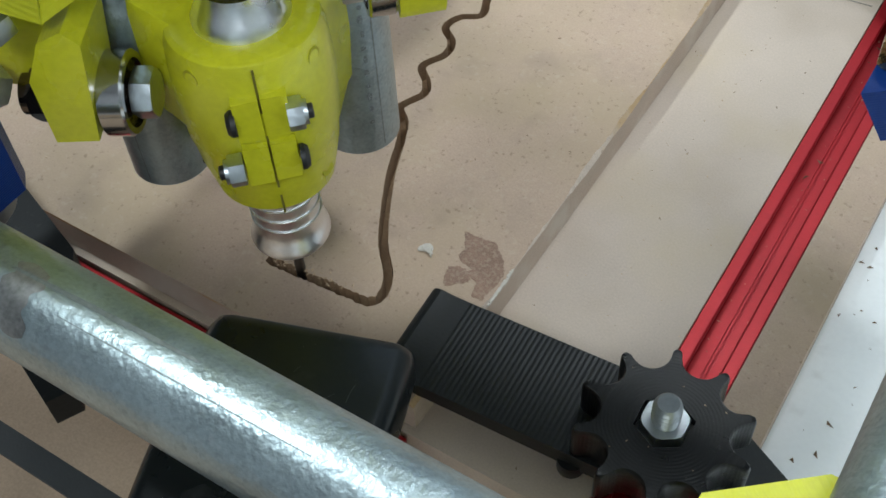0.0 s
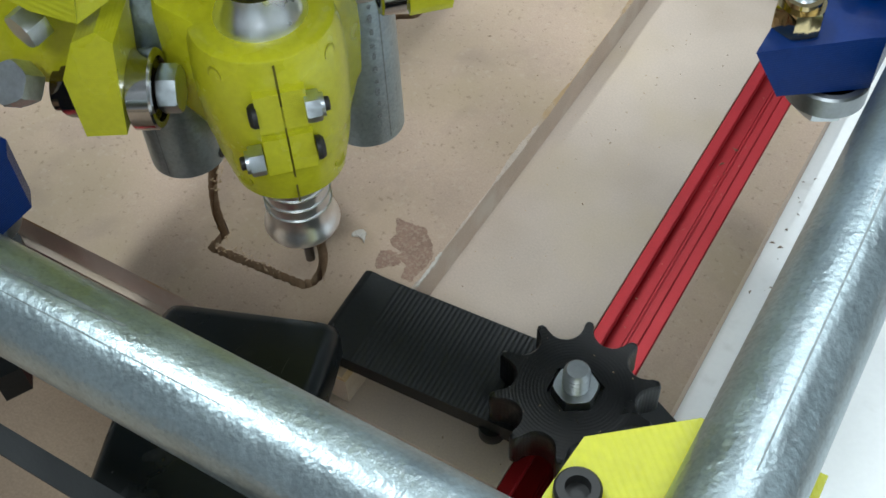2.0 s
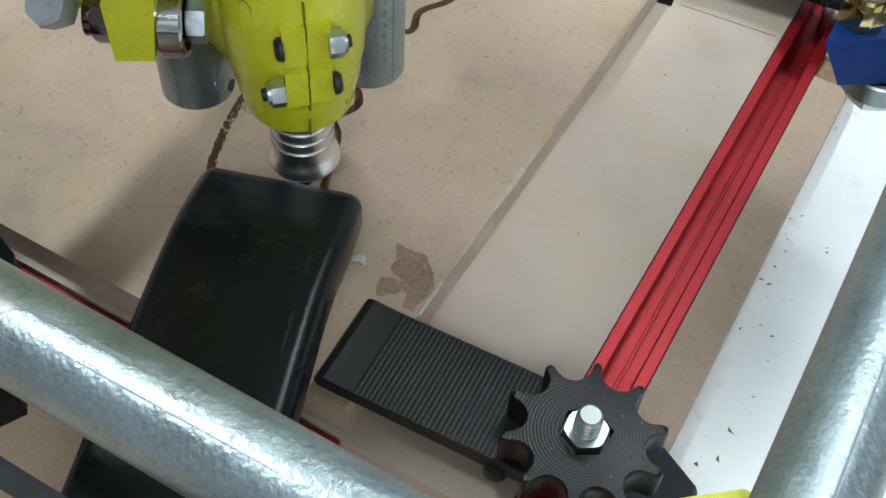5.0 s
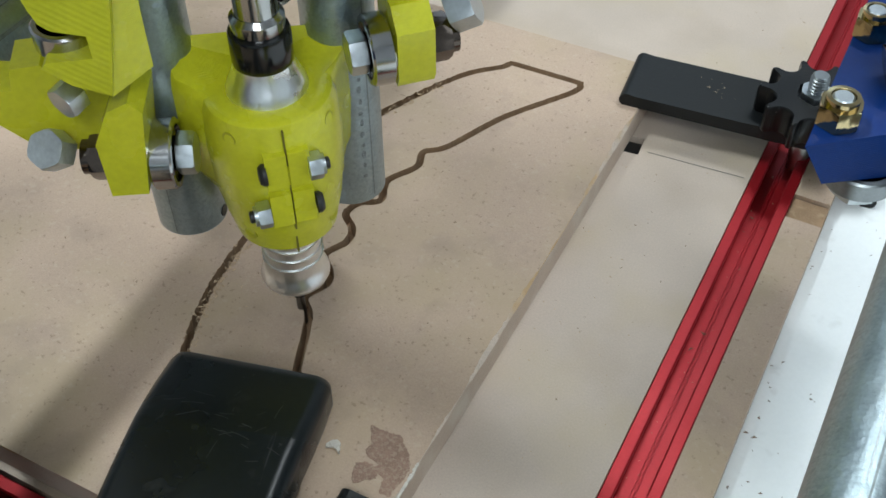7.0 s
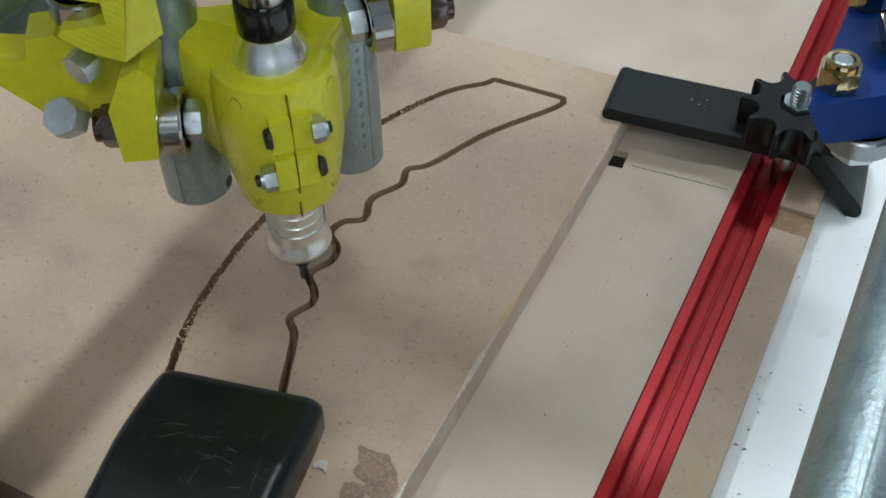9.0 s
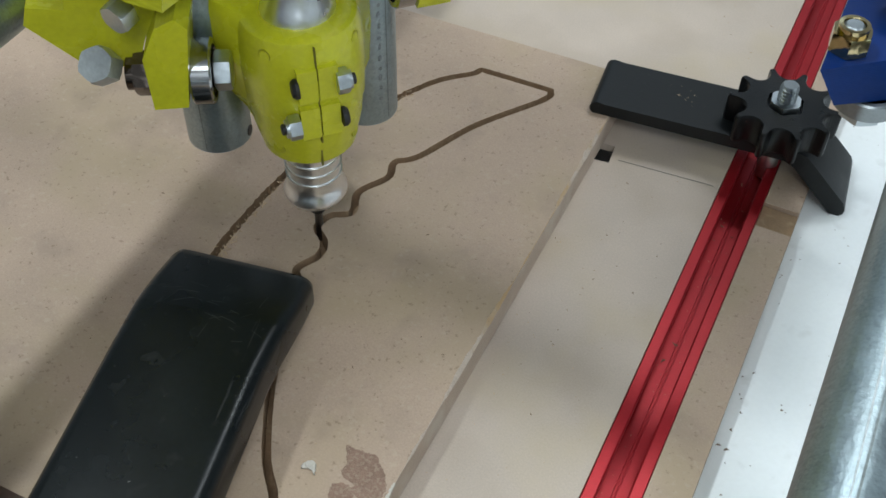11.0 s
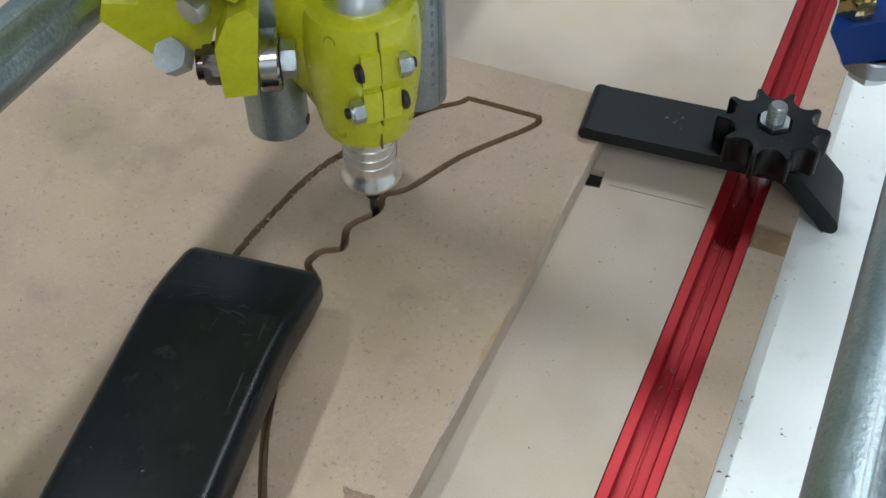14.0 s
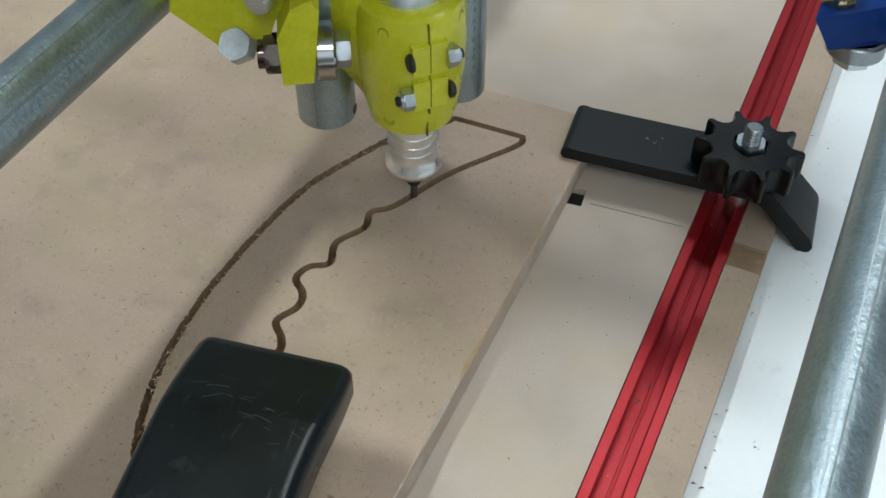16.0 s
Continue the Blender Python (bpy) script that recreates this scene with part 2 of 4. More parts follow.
def turned(bm, m):
    bmesh.ops.transform(bm, matrix=m, verts=bm.verts)
    return bm


AX_X = pose(0, 0, 0, 0, 90, 0)          # z of a turned body to +x
AX_NX = pose(0, 0, 0, 0, -90, 0)
AX_PY = pose(0, 0, 0, -90, 0, 0)


def aimed(p, d):
    """A place at p whose z points along d."""
    return Matrix.Translation(p) @ Vector(d).to_track_quat("Z", "Y").to_matrix().to_4x4()


def pipe(length, r=0.01175, wall=0.0016, holes=()):
    """A hollow conduit along z, from 0 to length, with slightly rounded ends."""
    c = 0.0005
    prof = [(r - wall, 0.0), (r - c, 0.0), (r, c), (r, length * 0.5), (r, length - c), (r - c, length), (r - wall, length), (r - wall, length - 0.02)]
    prof = [(r - wall, 0.02)] + prof
    return lathe(prof, 48)


def bearing(name, parent, m, r=0.011, w=0.007, metal=CHROME):
    """A ball bearing along z of m, its outer race, shield and bore."""
    c = 0.0006
    outer = lathe([(r * 0.80, 0), (r - c, 0), (r, c), (r, w - c), (r - c, w), (r * 0.80, w), (r * 0.80, w - 0.0008), (r * 0.80, 0.0008), (r * 0.80, 0)], 48, cap=False)
    race = part(name, turned(outer, m), metal, parent, "polished steel ball bearing")
    shield = lathe([(r * 0.80, 0.0008), (r * 0.5, 0.0008), (r * 0.5, 0.0), (r * 0.36, 0.0), (r * 0.36, w), (r * 0.5, w), (r * 0.5, w - 0.0008), (r * 0.80, w - 0.0008)], 40)
    part("bearing_shield", turned(shield, m), DARK_STEEL, race, "brown metal bearing shield")
    return race


def smooth_path(points, sharp, step):
    """A closed Catmull-Rom path through points; sharp: indices of hard corners."""
    out, n = [], len(points)
    for i in range(n):
        p0, p1, p2, p3 = (Vector(points[(i + k) % n]) for k in (-1, 0, 1, 2))
        if i in sharp:
            p0 = p1 * 2 - p2
        if (i + 1) % n in sharp:
            p3 = p2 * 2 - p1
        m = max(2, int((p2 - p1).length / step))
        for k in range(m):
            u = k / m
            out.append(0.5 * (2 * p1 + (p2 - p0) * u + (2 * p0 - 5 * p1 + 4 * p2 - p3) * u * u + (3 * p1 - p0 - 3 * p2 + p3) * u ** 3))
    return out


def offset_path(path, d):
    """The closed path moved sideways by d."""
    out, n = [], len(path)
    for i in range(n):
        t = (path[(i + 1) % n] - path[i - 1]).normalized()
        out.append(path[i] + Vector((t.y, -t.x)) * d)
    return out


def loop_edges(bm, pts, z):
    vs = [bm.verts.new((p[0], p[1], z)) for p in pts]
    es = [bm.edges.new((vs[i], vs[(i + 1) % len(vs)])) for i in range(len(vs))]
    return vs, es


def wall_between(bm, a, b):
    n = len(a)
    for i in range(n):
        j = (i + 1) % n
        bm.faces.new((a[i], a[j], b[j], b[i]))


# ---- room ----
TOP, BASE = 0.0135, -0.011          # the sheet's upper face, the base board's upper face

floor = tagged(part("floor", box(-2.2, 2.0, -2.0, 2.4, -1.05, -1.0), FLOOR), "grey concrete workshop floor", "floor", kind="structure")
ceiling = tagged(part("ceiling", box(-2.2, 2.0, -2.0, 2.4, 1.95, 2.0), CEILING), "grey boarded workshop ceiling", "ceiling", kind="structure")
for nm, b in (("wall_north", (-2.2, 2.0, 2.4, 2.5)), ("wall_south", (-2.2, 2.0, -2.1, -2.0)), ("wall_east", (2.0, 2.1, -2.1, 2.5)), ("wall_west", (-2.3, -2.2, -2.1, 2.5))):
    tagged(part(nm, box(*b, -1.05, 2.0), WALL), "plain painted workshop wall", "wall", kind="structure")

bench = thing("workbench", "wooden workbench under the cutting machine", "workbench")
part("bench_top", box(-0.95, 0.55, -0.35, 1.15, -0.060, -0.0235, 0.003), BENCH, bench)
for lx in (-0.9, 0.45):
    for ly in (-0.3, 1.05):
        part("leg", box(lx, lx + 0.06, ly, ly + 0.06, -1.0, -0.060, 0.002), BENCH, bench)

tagged(part("white_board", box(0.0341, 0.30, -0.12, 1.0, -0.0235, BASE + 0.0004, 0.0006), WHITE), "white melamine board with dark dust specks", "board")


# ---- base board and spoilboard, with a slot through both ----
SLOT = [(-0.0560, 0.3715), (-0.0475, 0.3725), (-0.0487, 0.3836), (-0.0565, 0.3828)]


def slotted_board(x0, x1, y0, y1, low, top):
    bm = bmesh.new()
    rim = [(x0, y0), (x1, y0), (x1, y1), (x0, y1)]
    a, e0 = loop_edges(bm, rim, top)
    b, e1 = loop_edges(bm, SLOT, top)
    c, e2 = loop_edges(bm, rim, low)
    d, e3 = loop_edges(bm, SLOT, low)
    bmesh.ops.triangle_fill(bm, use_beauty=True, edges=e0 + e1)
    bmesh.ops.triangle_fill(bm, use_beauty=True, edges=e2 + e3)
    wall_between(bm, a, c)
    wall_between(bm, b, d)
    return bm


tagged(part("base_board", slotted_board(-0.80, 0.0340, -0.12, 1.0, -0.0235, BASE), BASE_WOOD, smooth=False), "brown fibreboard base of the cutting machine", "base board")
tagged(part("spoilboard", slotted_board(-0.70, -0.0002, 0.1262, 0.95, BASE + 0.0001, 0.0), MDF_PALE, smooth=False), "pale fibreboard spoilboard with a small square slot", "spoilboard")
# Added black filler: puts the shade of the deep slot into colour.
part("slot_shade", prism([(-0.0558, 0.3717), (-0.0477, 0.3727), (-0.0489, 0.3834), (-0.0563, 0.3826)], -0.0225, -0.0035, 0.0003), RUBBER, bpy.data.objects["spoilboard"], "black filler standing for the slot's dark depth")
for y0, y1, z, m in ((0.128, 0.3655, -0.0008, MDF), (0.3660, 0.3800, -0.0030, MDF_CORE), (0.3805, 0.95, -0.0012, MDF)):
    tagged(part("edge_strip", box(0.0192, 0.0340, y0, y1, BASE + 0.0002, z, 0.0003), m), "narrow fibreboard strip beside the red track", "wood strip", group="edge strips")

# ---- the sheet being cut, with its milled groove ----
OUTLINE = [(-0.0830, 0.3905), (-0.1000, 0.3902), (-0.1165, 0.3898), (-0.1182, 0.3862), (-0.1330, 0.3708), (-0.1492, 0.3385), (-0.1575, 0.3131), (-0.1619, 0.2660),
           (-0.1600, 0.2269), (-0.1541, 0.2006), (-0.1441, 0.1786), (-0.1330, 0.1655), (-0.1222, 0.1570), (-0.1222, 0.1500), (-0.1033, 0.1512), (-0.0866, 0.1522),
           (-0.0838, 0.1560), (-0.0865, 0.1640), (-0.0966, 0.1760), (-0.1090, 0.1985), (-0.1155, 0.2147), (-0.1195, 0.2230), (-0.1248, 0.2290), (-0.1212, 0.2380),
           (-0.1236, 0.2440), (-0.1296, 0.2505), (-0.1257, 0.2598), (-0.1272, 0.2669), (-0.1337, 0.2730), (-0.1320, 0.2805), (-0.1254, 0.2860), (-0.1284, 0.2970),
           (-0.1218, 0.3098), (-0.1235, 0.3188), (-0.1160, 0.3268), (-0.1032, 0.3545), (-0.0836, 0.3832)]
GROOVE = smooth_path(OUTLINE, {0, 2, 3, 12, 13, 15}, 0.0011)


def sheet():
    bm = bmesh.new()
    x0, x1, y0, y1 = -0.62, -0.0542, 0.1287, 0.4110
    n = len(GROOVE)
    out_p, in_p = offset_path(GROOVE, -0.0016), offset_path(GROOVE, 0.0016)
    rnd = random.Random(4)
    for ring in (out_p, in_p):
        for i in range(n):
            p = ring[i]
            rough = 0.00035 if (p.x < -0.136 or p.y < 0.158) else 0.00008
            ring[i] = p + Vector((rnd.uniform(-rough, rough), rnd.uniform(-rough, rough)))
    steps = 150
    side = [(x1 + 0.0006 * math.sin(math.pi * i / steps), y0 + (y1 + 0.005 - y0) * i / steps) for i in range(steps + 1)]
    chip = [0.0007 + 0.0006 * math.sin(0.11 * i + 1) + 0.0004 * math.sin(0.37 * i) + rnd.uniform(-0.0003, 0.0003) for i in range(steps + 1)]
    chip = [max(0.00015, c) for c in chip]
    rim = [(x0, y0)] + side + [(x0, y1 - 0.004)]
    inner = [(x0, y0)] + [(x - c, y) for (x, y), c in zip(side, chip)] + [(x0, y1 - 0.004)]
    outer, e0 = loop_edges(bm, inner, TOP)
    low, _ = loop_edges(bm, rim, 0.0004)
    arris, _ = loop_edges(bm, rim, TOP)
    for v, c in zip(arris[1:-1], chip):
        v.co.z -= c * 1.3
    a, e1 = loop_edges(bm, out_p, TOP)
    b, e2 = loop_edges(bm, in_p, TOP)
    af, _ = loop_edges(bm, out_p, TOP - 0.0095)
    bf, _ = loop_edges(bm, in_p, TOP - 0.0095)
    bmesh.ops.triangle_fill(bm, use_beauty=True, edges=e0 + e1 + e2)
    bm.faces.new(low)
    top_count = len(bm.faces)
    wall_between(bm, arris, low)
    edge_count = len(bm.faces)
    wall_between(bm, outer, arris)
    arris_count = len(bm.faces)
    wall_between(bm, a, af)
    wall_between(bm, b, bf)
    wall_between(bm, af, bf)
    bm.faces.ensure_lookup_table()
    for i, f in enumerate(bm.faces):
        f.material_index = 0 if i < top_count else 1 if i < edge_count else 3 if i < arris_count else 2
    return bm


work = tagged(part("fibreboard_sheet", sheet(), MDF, smooth=False), "brown fibreboard sheet with a milled curved outline groove", "wood sheet")
work.data.materials.append(MDF_EDGE)
work.data.materials.append(MDF_CORE)
work.data.materials.append(MDF_ARRIS)


def flake(points, z, thick, seed, fray, straight=False):
    """A thin torn piece lying flat: an uneven outline with a raised rim."""
    rnd = random.Random(seed)
    path = smooth_path(points, set(range(len(points))) if straight else set(), 0.0006)
    c = sum(path, Vector((0, 0))) / len(path)
    path = [p + Vector((rnd.uniform(-fray, fray), rnd.uniform(-fray, fray))) for p in path]
    bm = bmesh.new()
    low = [bm.verts.new((p.x, p.y, z)) for p in path]
    top = [bm.verts.new((*(c + (p - c) * 0.95), z + thick * rnd.uniform(0.5, 1.0))) for p in path]
    wall_between(bm, low, top)
    bmesh.ops.triangulate(bm, faces=[bm.faces.new(top)])
    return bm


for outline, seed in (([(-0.0750, 0.1912), (-0.0710, 0.1914), (-0.0640, 0.1920), (-0.0580, 0.1870), (-0.0552, 0.1820), (-0.0552, 0.1770), (-0.0560, 0.1750), (-0.0562, 0.1702),
                        (-0.0600, 0.1700), (-0.0610, 0.1750), (-0.0660, 0.1770), (-0.0650, 0.1790), (-0.0700, 0.1800), (-0.0720, 0.1820), (-0.0710, 0.1850), (-0.0730, 0.1880)], 5),
                      ([(-0.0720, 0.1762), (-0.0700, 0.1782), (-0.0668, 0.1784), (-0.0640, 0.1766), (-0.0634, 0.1742), (-0.0660, 0.1720), (-0.0690, 0.1692), (-0.0712, 0.1722)], 8)):
    tagged(part("torn_patch", flake(outline, TOP + 0.0001, 0.00012, seed, 0.0003, True), PATCH, smooth=False), "dark reddish torn patch on the sheet's corner", "torn patch", group="torn patches")
tagged(part("paper_scrap", flake([(-0.0842, 0.1772), (-0.0826, 0.1806), (-0.0806, 0.1806), (-0.0786, 0.1766), (-0.0806, 0.1776)], TOP + 0.0002, 0.0009, 6, 0.0003), PAPER, smooth=False),
       "small pale chip lying on the sheet", "chip")
tagged(part("torn_edge", flake([(-0.0545, 0.1860), (-0.0535, 0.1850), (-0.0533, 0.1780), (-0.0536, 0.1700), (-0.0542, 0.1706), (-0.0543, 0.1790)], TOP - 0.0006, 0.0010, 7, 0.0002), PAPER, smooth=False),
       "pale torn fibre on the sheet's edge", "torn fibre")
tagged(part("pencil_line", box(-0.0445, -0.0026, 0.0, 0.00035, 0.0, 0.00012), GRAPHITE), "thin pencil line on the spoilboard", "pencil line").matrix_basis = pose(0.0, 0.3789, 0.0001, 0, 0, 4.2)


# ---- T-slot tracks ----
def track(length):
    """An extruded T-slot track along +y, its upper face at z = 0 and its edge at x = 0."""
    half = [(0.0, -0.0105), (0.0, -0.0003), (0.0004, 0.0), (0.0040, 0.0), (0.0046, -0.0006), (0.0046, -0.0022), (0.0028, -0.0024), (0.0028, -0.0078),
            (0.0086, -0.0078), (0.0088, -0.0083), (0.0091, -0.0083), (0.0093, -0.0078)]
    prof = half + [(0.0190 - x, z) for x, z in half[::-1]]
    bm = bmesh.new()
    a = [bm.verts.new((x, 0, z)) for x, z in prof]
    b = [bm.verts.new((x, length, z)) for x, z in prof]
    wall_between(bm, a, b)
    bm.faces.new(a)
    bm.faces.new(b[::-1])
    return bm


for ob_m, ln in ((pose(0.0, 0.112, -0.0006), 0.84), (pose(-0.0552, 0.1060, -0.0006, 0, 0, 90), 0.60)):
    tr = tagged(part("slot_track", track(ln), RED, angle=20), "red anodised aluminium T-slot track let into the board", "track", group="red tracks")
    tr.matrix_basis = ob_m


# ---- hold-down clamps ----
def clamp_bar(ribbed, longer, near):
    """Side outline of the bar in x and z, with a round tip, swept across y; printed ribs run across its top."""
    tip = [(-0.0748 - longer + 0.0036 * math.cos(radians(a)), 0.0033 + 0.0034 * math.sin(radians(a))) for a in range(270, 85, -20)]
    top = [(-0.0716 - longer, 0.0062)]
    if ribbed:
        for i in range(40):
            x = -0.0680 + 0.0016 * i
            top += [(x, 0.00594), (x + 0.0008, 0.00605)]
    prof = tip + top + [(0.0095, 0.0056), (0.0150, 0.0036), (0.0345, -0.0160)] + [(0.0322 + 0.0039 * math.cos(radians(a)), -0.0203 + 0.0039 * math.sin(radians(a))) for a in (30, 0, -30, -60, -90, -120)] + [(0.0105, -0.0030), (0.0060, -0.0008), (-0.0660, 0.0004), (-0.0700, 0.0002)]
    bm = bmesh.new()
    a = [bm.verts.new((x, -near, z)) for x, z in prof]
    b = [bm.verts.new((x, 0.0192, z)) for x, z in prof]
    wall_between(bm, a, b)
    bm.faces.new(a)
    bm.faces.new(b[::-1])
    return bevelled(bm, 0.0007, 2, 40)


def knob(tip, turn):
    """A ten-lobed star knob: round hollows between narrow lobes with blunt ends, and a hexagonal nut pocket."""
    far, hollow, outline = tip * 0.958, tip * 0.238, []
    half = math.degrees(math.asin(hollow / far))
    for k in range(10):
        mid = 36 * k + 18 + turn
        for i in range(15):
            f = half * 0.985 * (i / 7 - 1)
            outline.append((mid + f, far * math.cos(radians(f)) - math.sqrt(max(0, hollow ** 2 - (far * math.sin(radians(f))) ** 2))))
        outline += [(mid + half + u * (36 - 2 * half), tip * v) for u, v in ((0.06, 0.955), (0.18, 0.985), (0.34, 0.998), (0.5, 1.0), (0.66, 0.998), (0.82, 0.985), (0.94, 0.955))]
    rings = []
    for z, k in ((0.0062, 0.97), (0.0072, 1.0), (0.0178, 1.0), (0.0190, 0.985), (0.0195, 0.955), (0.0195, 0.92), (0.0195, 0.70)):
        rings.append([(r * k * math.cos(radians(a)), r * k * math.sin(radians(a)), z) for a, r in outline])
    for z, across in ((0.0195, 0.0142), (0.0170, 0.0140)):
        ring = []
        for a, _ in outline:
            e = across / 2 / math.cos((radians(a) + math.pi / 6) % (math.pi / 3) - math.pi / 6)
            ring.append((e * math.cos(radians(a)), e * math.sin(radians(a)), z))
        rings.append(ring)
    return loft(rings)


def thread(r, z0, z1, pitch=0.0016):
    prof, z = [(r * 0.3, z0)], z0
    while z < z1 - pitch:
        prof += [(r * 0.80, z), (r, z + pitch * 0.40), (r, z + pitch * 0.55), (r * 0.80, z + pitch * 0.95)]
        z += pitch
    return lathe(prof + [(r * 0.9, z1 - 0.0006), (r * 0.75, z1)], 24)


def hold_down(tip, turn, ribbed, label):
    c = thing("hold_down_clamp", label, "clamp", "hold-down clamps")
    if ribbed:
        part("clamp_bar", clamp_bar(True, 0.0030, 0.0132), BLACK, c, "ribbed black plastic bar with a bent foot", angle=10)
    else:
        part("clamp_bar", clamp_bar(False, 0.0, 0.0118), BLACK, c, "smooth black plastic bar with a bent foot")
    k = part("star_knob", knob(tip, turn), BLACK_KNOB, c, "ten-lobed black star knob")
    part("nut", turned(hexnut(0.0118, 0.0050, 0.0035), pose(0, 0, 0.0164)), STEEL, k, "shiny hexagonal nut")
    part("bolt", thread(0.0039, 0.006, 0.0294), DULL, c, "threaded zinc-plated bolt", angle=20)
    part("bolt_shank", lathe([(0.004, -0.0195), (0.004, 0.004)], 20), STEEL, c)
    part("bolt_collar", lathe([(0.0030, -0.0140), (0.0044, -0.0135), (0.0046, -0.0070), (0.0036, -0.0050), (0.0030, -0.0045)], 24), STEEL, c, "dull rounded bolt collar")
    part("slider_nut", turned(hexnut(0.0075, 0.004), pose(0, 0, -0.0205)), STEEL, c)
    return c


near_clamp = hold_down(0.0242, -5, True, "black printed hold-down clamp with ribbed bar, bolted into red track")
near_clamp.matrix_basis = pose(0.0124, 0.1490, TOP - 0.0005, 0, 0, 3.0)
part("bar_stud", turned(lathe([(0.0036, -0.0040), (0.0040, -0.0034), (0.0040, 0.0012)], 24), pose(-0.0205, -0.0112, 0)), BLACK, near_clamp, "small round stud under the bar")
far_clamp = hold_down(0.0232, 4, False, "smooth black printed hold-down clamp with dust on its bar")
far_clamp.matrix_basis = pose(0.0137, 0.4048, TOP - 0.0005, 0, 0, 6.0)
stop = thing("stop_block", "black printed stop block beside the front track", "stop block")
part("block_top", prism([(-0.1280, 0.0758), (-0.1316, 0.0687), (-0.1520, 0.0763), (-0.2300, 0.1050), (-0.2300, 0.1360), (-0.1950, 0.1230), (-0.1630, 0.1120)], 0.0240, 0.0350, 0.0010), BLACK, stop)
part("block_foot", prism([(-0.1620, 0.0960), (-0.1900, 0.1040), (-0.1900, 0.1120), (-0.1620, 0.1040)], BASE + 0.0002, 0.0242, 0.0006), BLACK, stop)

# ---- fixed rails of the machine frame ----
RAIL_Y, RAIL_Z, SIDE_X, SIDE_Z = 0.0660, 0.1045, 0.0665, 0.1050
fr = tagged(part("frame_rail", turned(pipe(0.95), pose(-0.90, 0, 0) @ AX_X), ZINC), "galvanised steel conduit rail along the machine front", "pipe", group="frame rails")
fr.matrix_basis = pose(0, RAIL_Y, RAIL_Z)
sr = tagged(part("frame_rail", turned(pipe(0.95), pose(0, 0.055, 0) @ AX_PY), ZINC), "galvanised steel conduit rail along the machine side", "pipe", group="frame rails")
sr.matrix_basis = pose(SIDE_X, 0, SIDE_Z)
SMEAR = mat("brown_smear", (0.27, 0.27, 0.265), 0.42, 0.8, var=0.4, scale=200, fine=900)
PRINT = mat("faded_print", (0.25, 0.285, 0.30), 0.5, 0.6, var=0.3, scale=300, fine=1200)
CHALK = mat("pale_zinc_bloom", (0.52, 0.55, 0.55), 0.6, 0.4, var=0.3, scale=260, fine=1200)
DARK_MARK = mat("dark_mark", (0.22, 0.25, 0.25), 0.5, 0.6, var=0.35, scale=220, fine=900)


def on_pipe(x0, x1, a0, a1, r, seed, slant=0.0):
    """A thin uneven patch on a pipe along x, between two angles in degrees."""
    rnd = random.Random(seed)
    bm = bmesh.new()
    rows = []
    for i in range(25):
        u = i / 24
        c, hw = (a0 + a1) / 2 + slant * (u - 0.5), (a1 - a0) / 2 * (0.55 + 0.45 * math.sin(math.pi * u)) * rnd.uniform(0.75, 1.0)
        x = x0 + (x1 - x0) * u
        rows.append([bm.verts.new((x + rnd.uniform(-0.0004, 0.0004), r * math.cos(radians(a)), r * math.sin(radians(a)))) for a in (c - hw, c - hw / 3, c + hw / 3, c + hw)])
    for p, q in zip(rows, rows[1:]):
        for k in range(3):
            bm.faces.new((p[k], p[k + 1], q[k + 1], q[k]))
    return bm


def smeared(x, width, a0, a1):
    """A smeared band round a pipe along x, with wavy sides."""
    bm = bmesh.new()
    rows = []
    for i in range(29):
        a = radians(a0 + (a1 - a0) * i / 28)
        w = width / 2 * min(1, 0.25 + 3 * math.sin(math.pi * i / 28))
        mid = x + 0.0010 * math.sin(i * 0.31) + 0.0025 * i / 28
        rows.append([bm.verts.new((mid + k * w * (1 + 0.12 * math.sin(i * 0.9 + k)), 0.01183 * math.cos(a), 0.01183 * math.sin(a))) for k in (-1, -0.3, 0.3, 1)])
    for p, q in zip(rows, rows[1:]):
        for k in range(3):
            bm.faces.new((p[k], p[k + 1], q[k + 1], q[k]))
    return bm


# First a wide dark streak along the rail's upper side.
part("pipe_mark", on_pipe(-0.1020, -0.0545, 80, 87, 0.01183, 1, -8), DARK_MARK, fr, "dark lengthwise streak")
part("pipe_mark", on_pipe(-0.0860, -0.0250, 105, 107, 0.01183, 3, -4), DARK_MARK, fr, "thin dark scratch")
part("pipe_mark", smeared(-0.0985, 0.0085, 72, 150), SMEAR, fr, "brown smeared band")
ON_SIDE = Matrix(((0, 1, 0, 0), (1, 0, 0, 0), (0, 0, 1, 0), (0, 0, 0, 1)))
part("pipe_seam", turned(on_pipe(0.10, 0.60, 84, 88, 0.01183, 21, 8), ON_SIDE), DARK_MARK, sr, "dark lengthwise weld seam")
part("pipe_mark", turned(on_pipe(0.17, 0.30, 95, 98, 0.01183, 22, 12), ON_SIDE), CHALK, sr, "pale scraped streak")
belt = tagged(part("drive_belt", box(-0.85, 0.0, 0.0445, 0.0505, 0.0690, 0.0702), BELT), "dark grey rubber drive belt along the front rail", "belt")
corner = thing("frame_corner", "yellow printed corner bracket holding the frame rails", "bracket")
part("bracket_body", prism([(0.0347, 0.1000), (0.0535, 0.1157), (0.080, 0.1157), (0.080, 0.045), (0.0335, 0.045), (0.0335, 0.085)], 0.052, 0.1000, 0.0012), YELLOW_LINED, corner)
part("bracket_leg", prism([(0.045, 0.05), (0.078, 0.05), (0.078, 0.083), (0.045, 0.083)], BASE + 0.0006, 0.0525, 0.0010), YELLOW_LINED, corner)
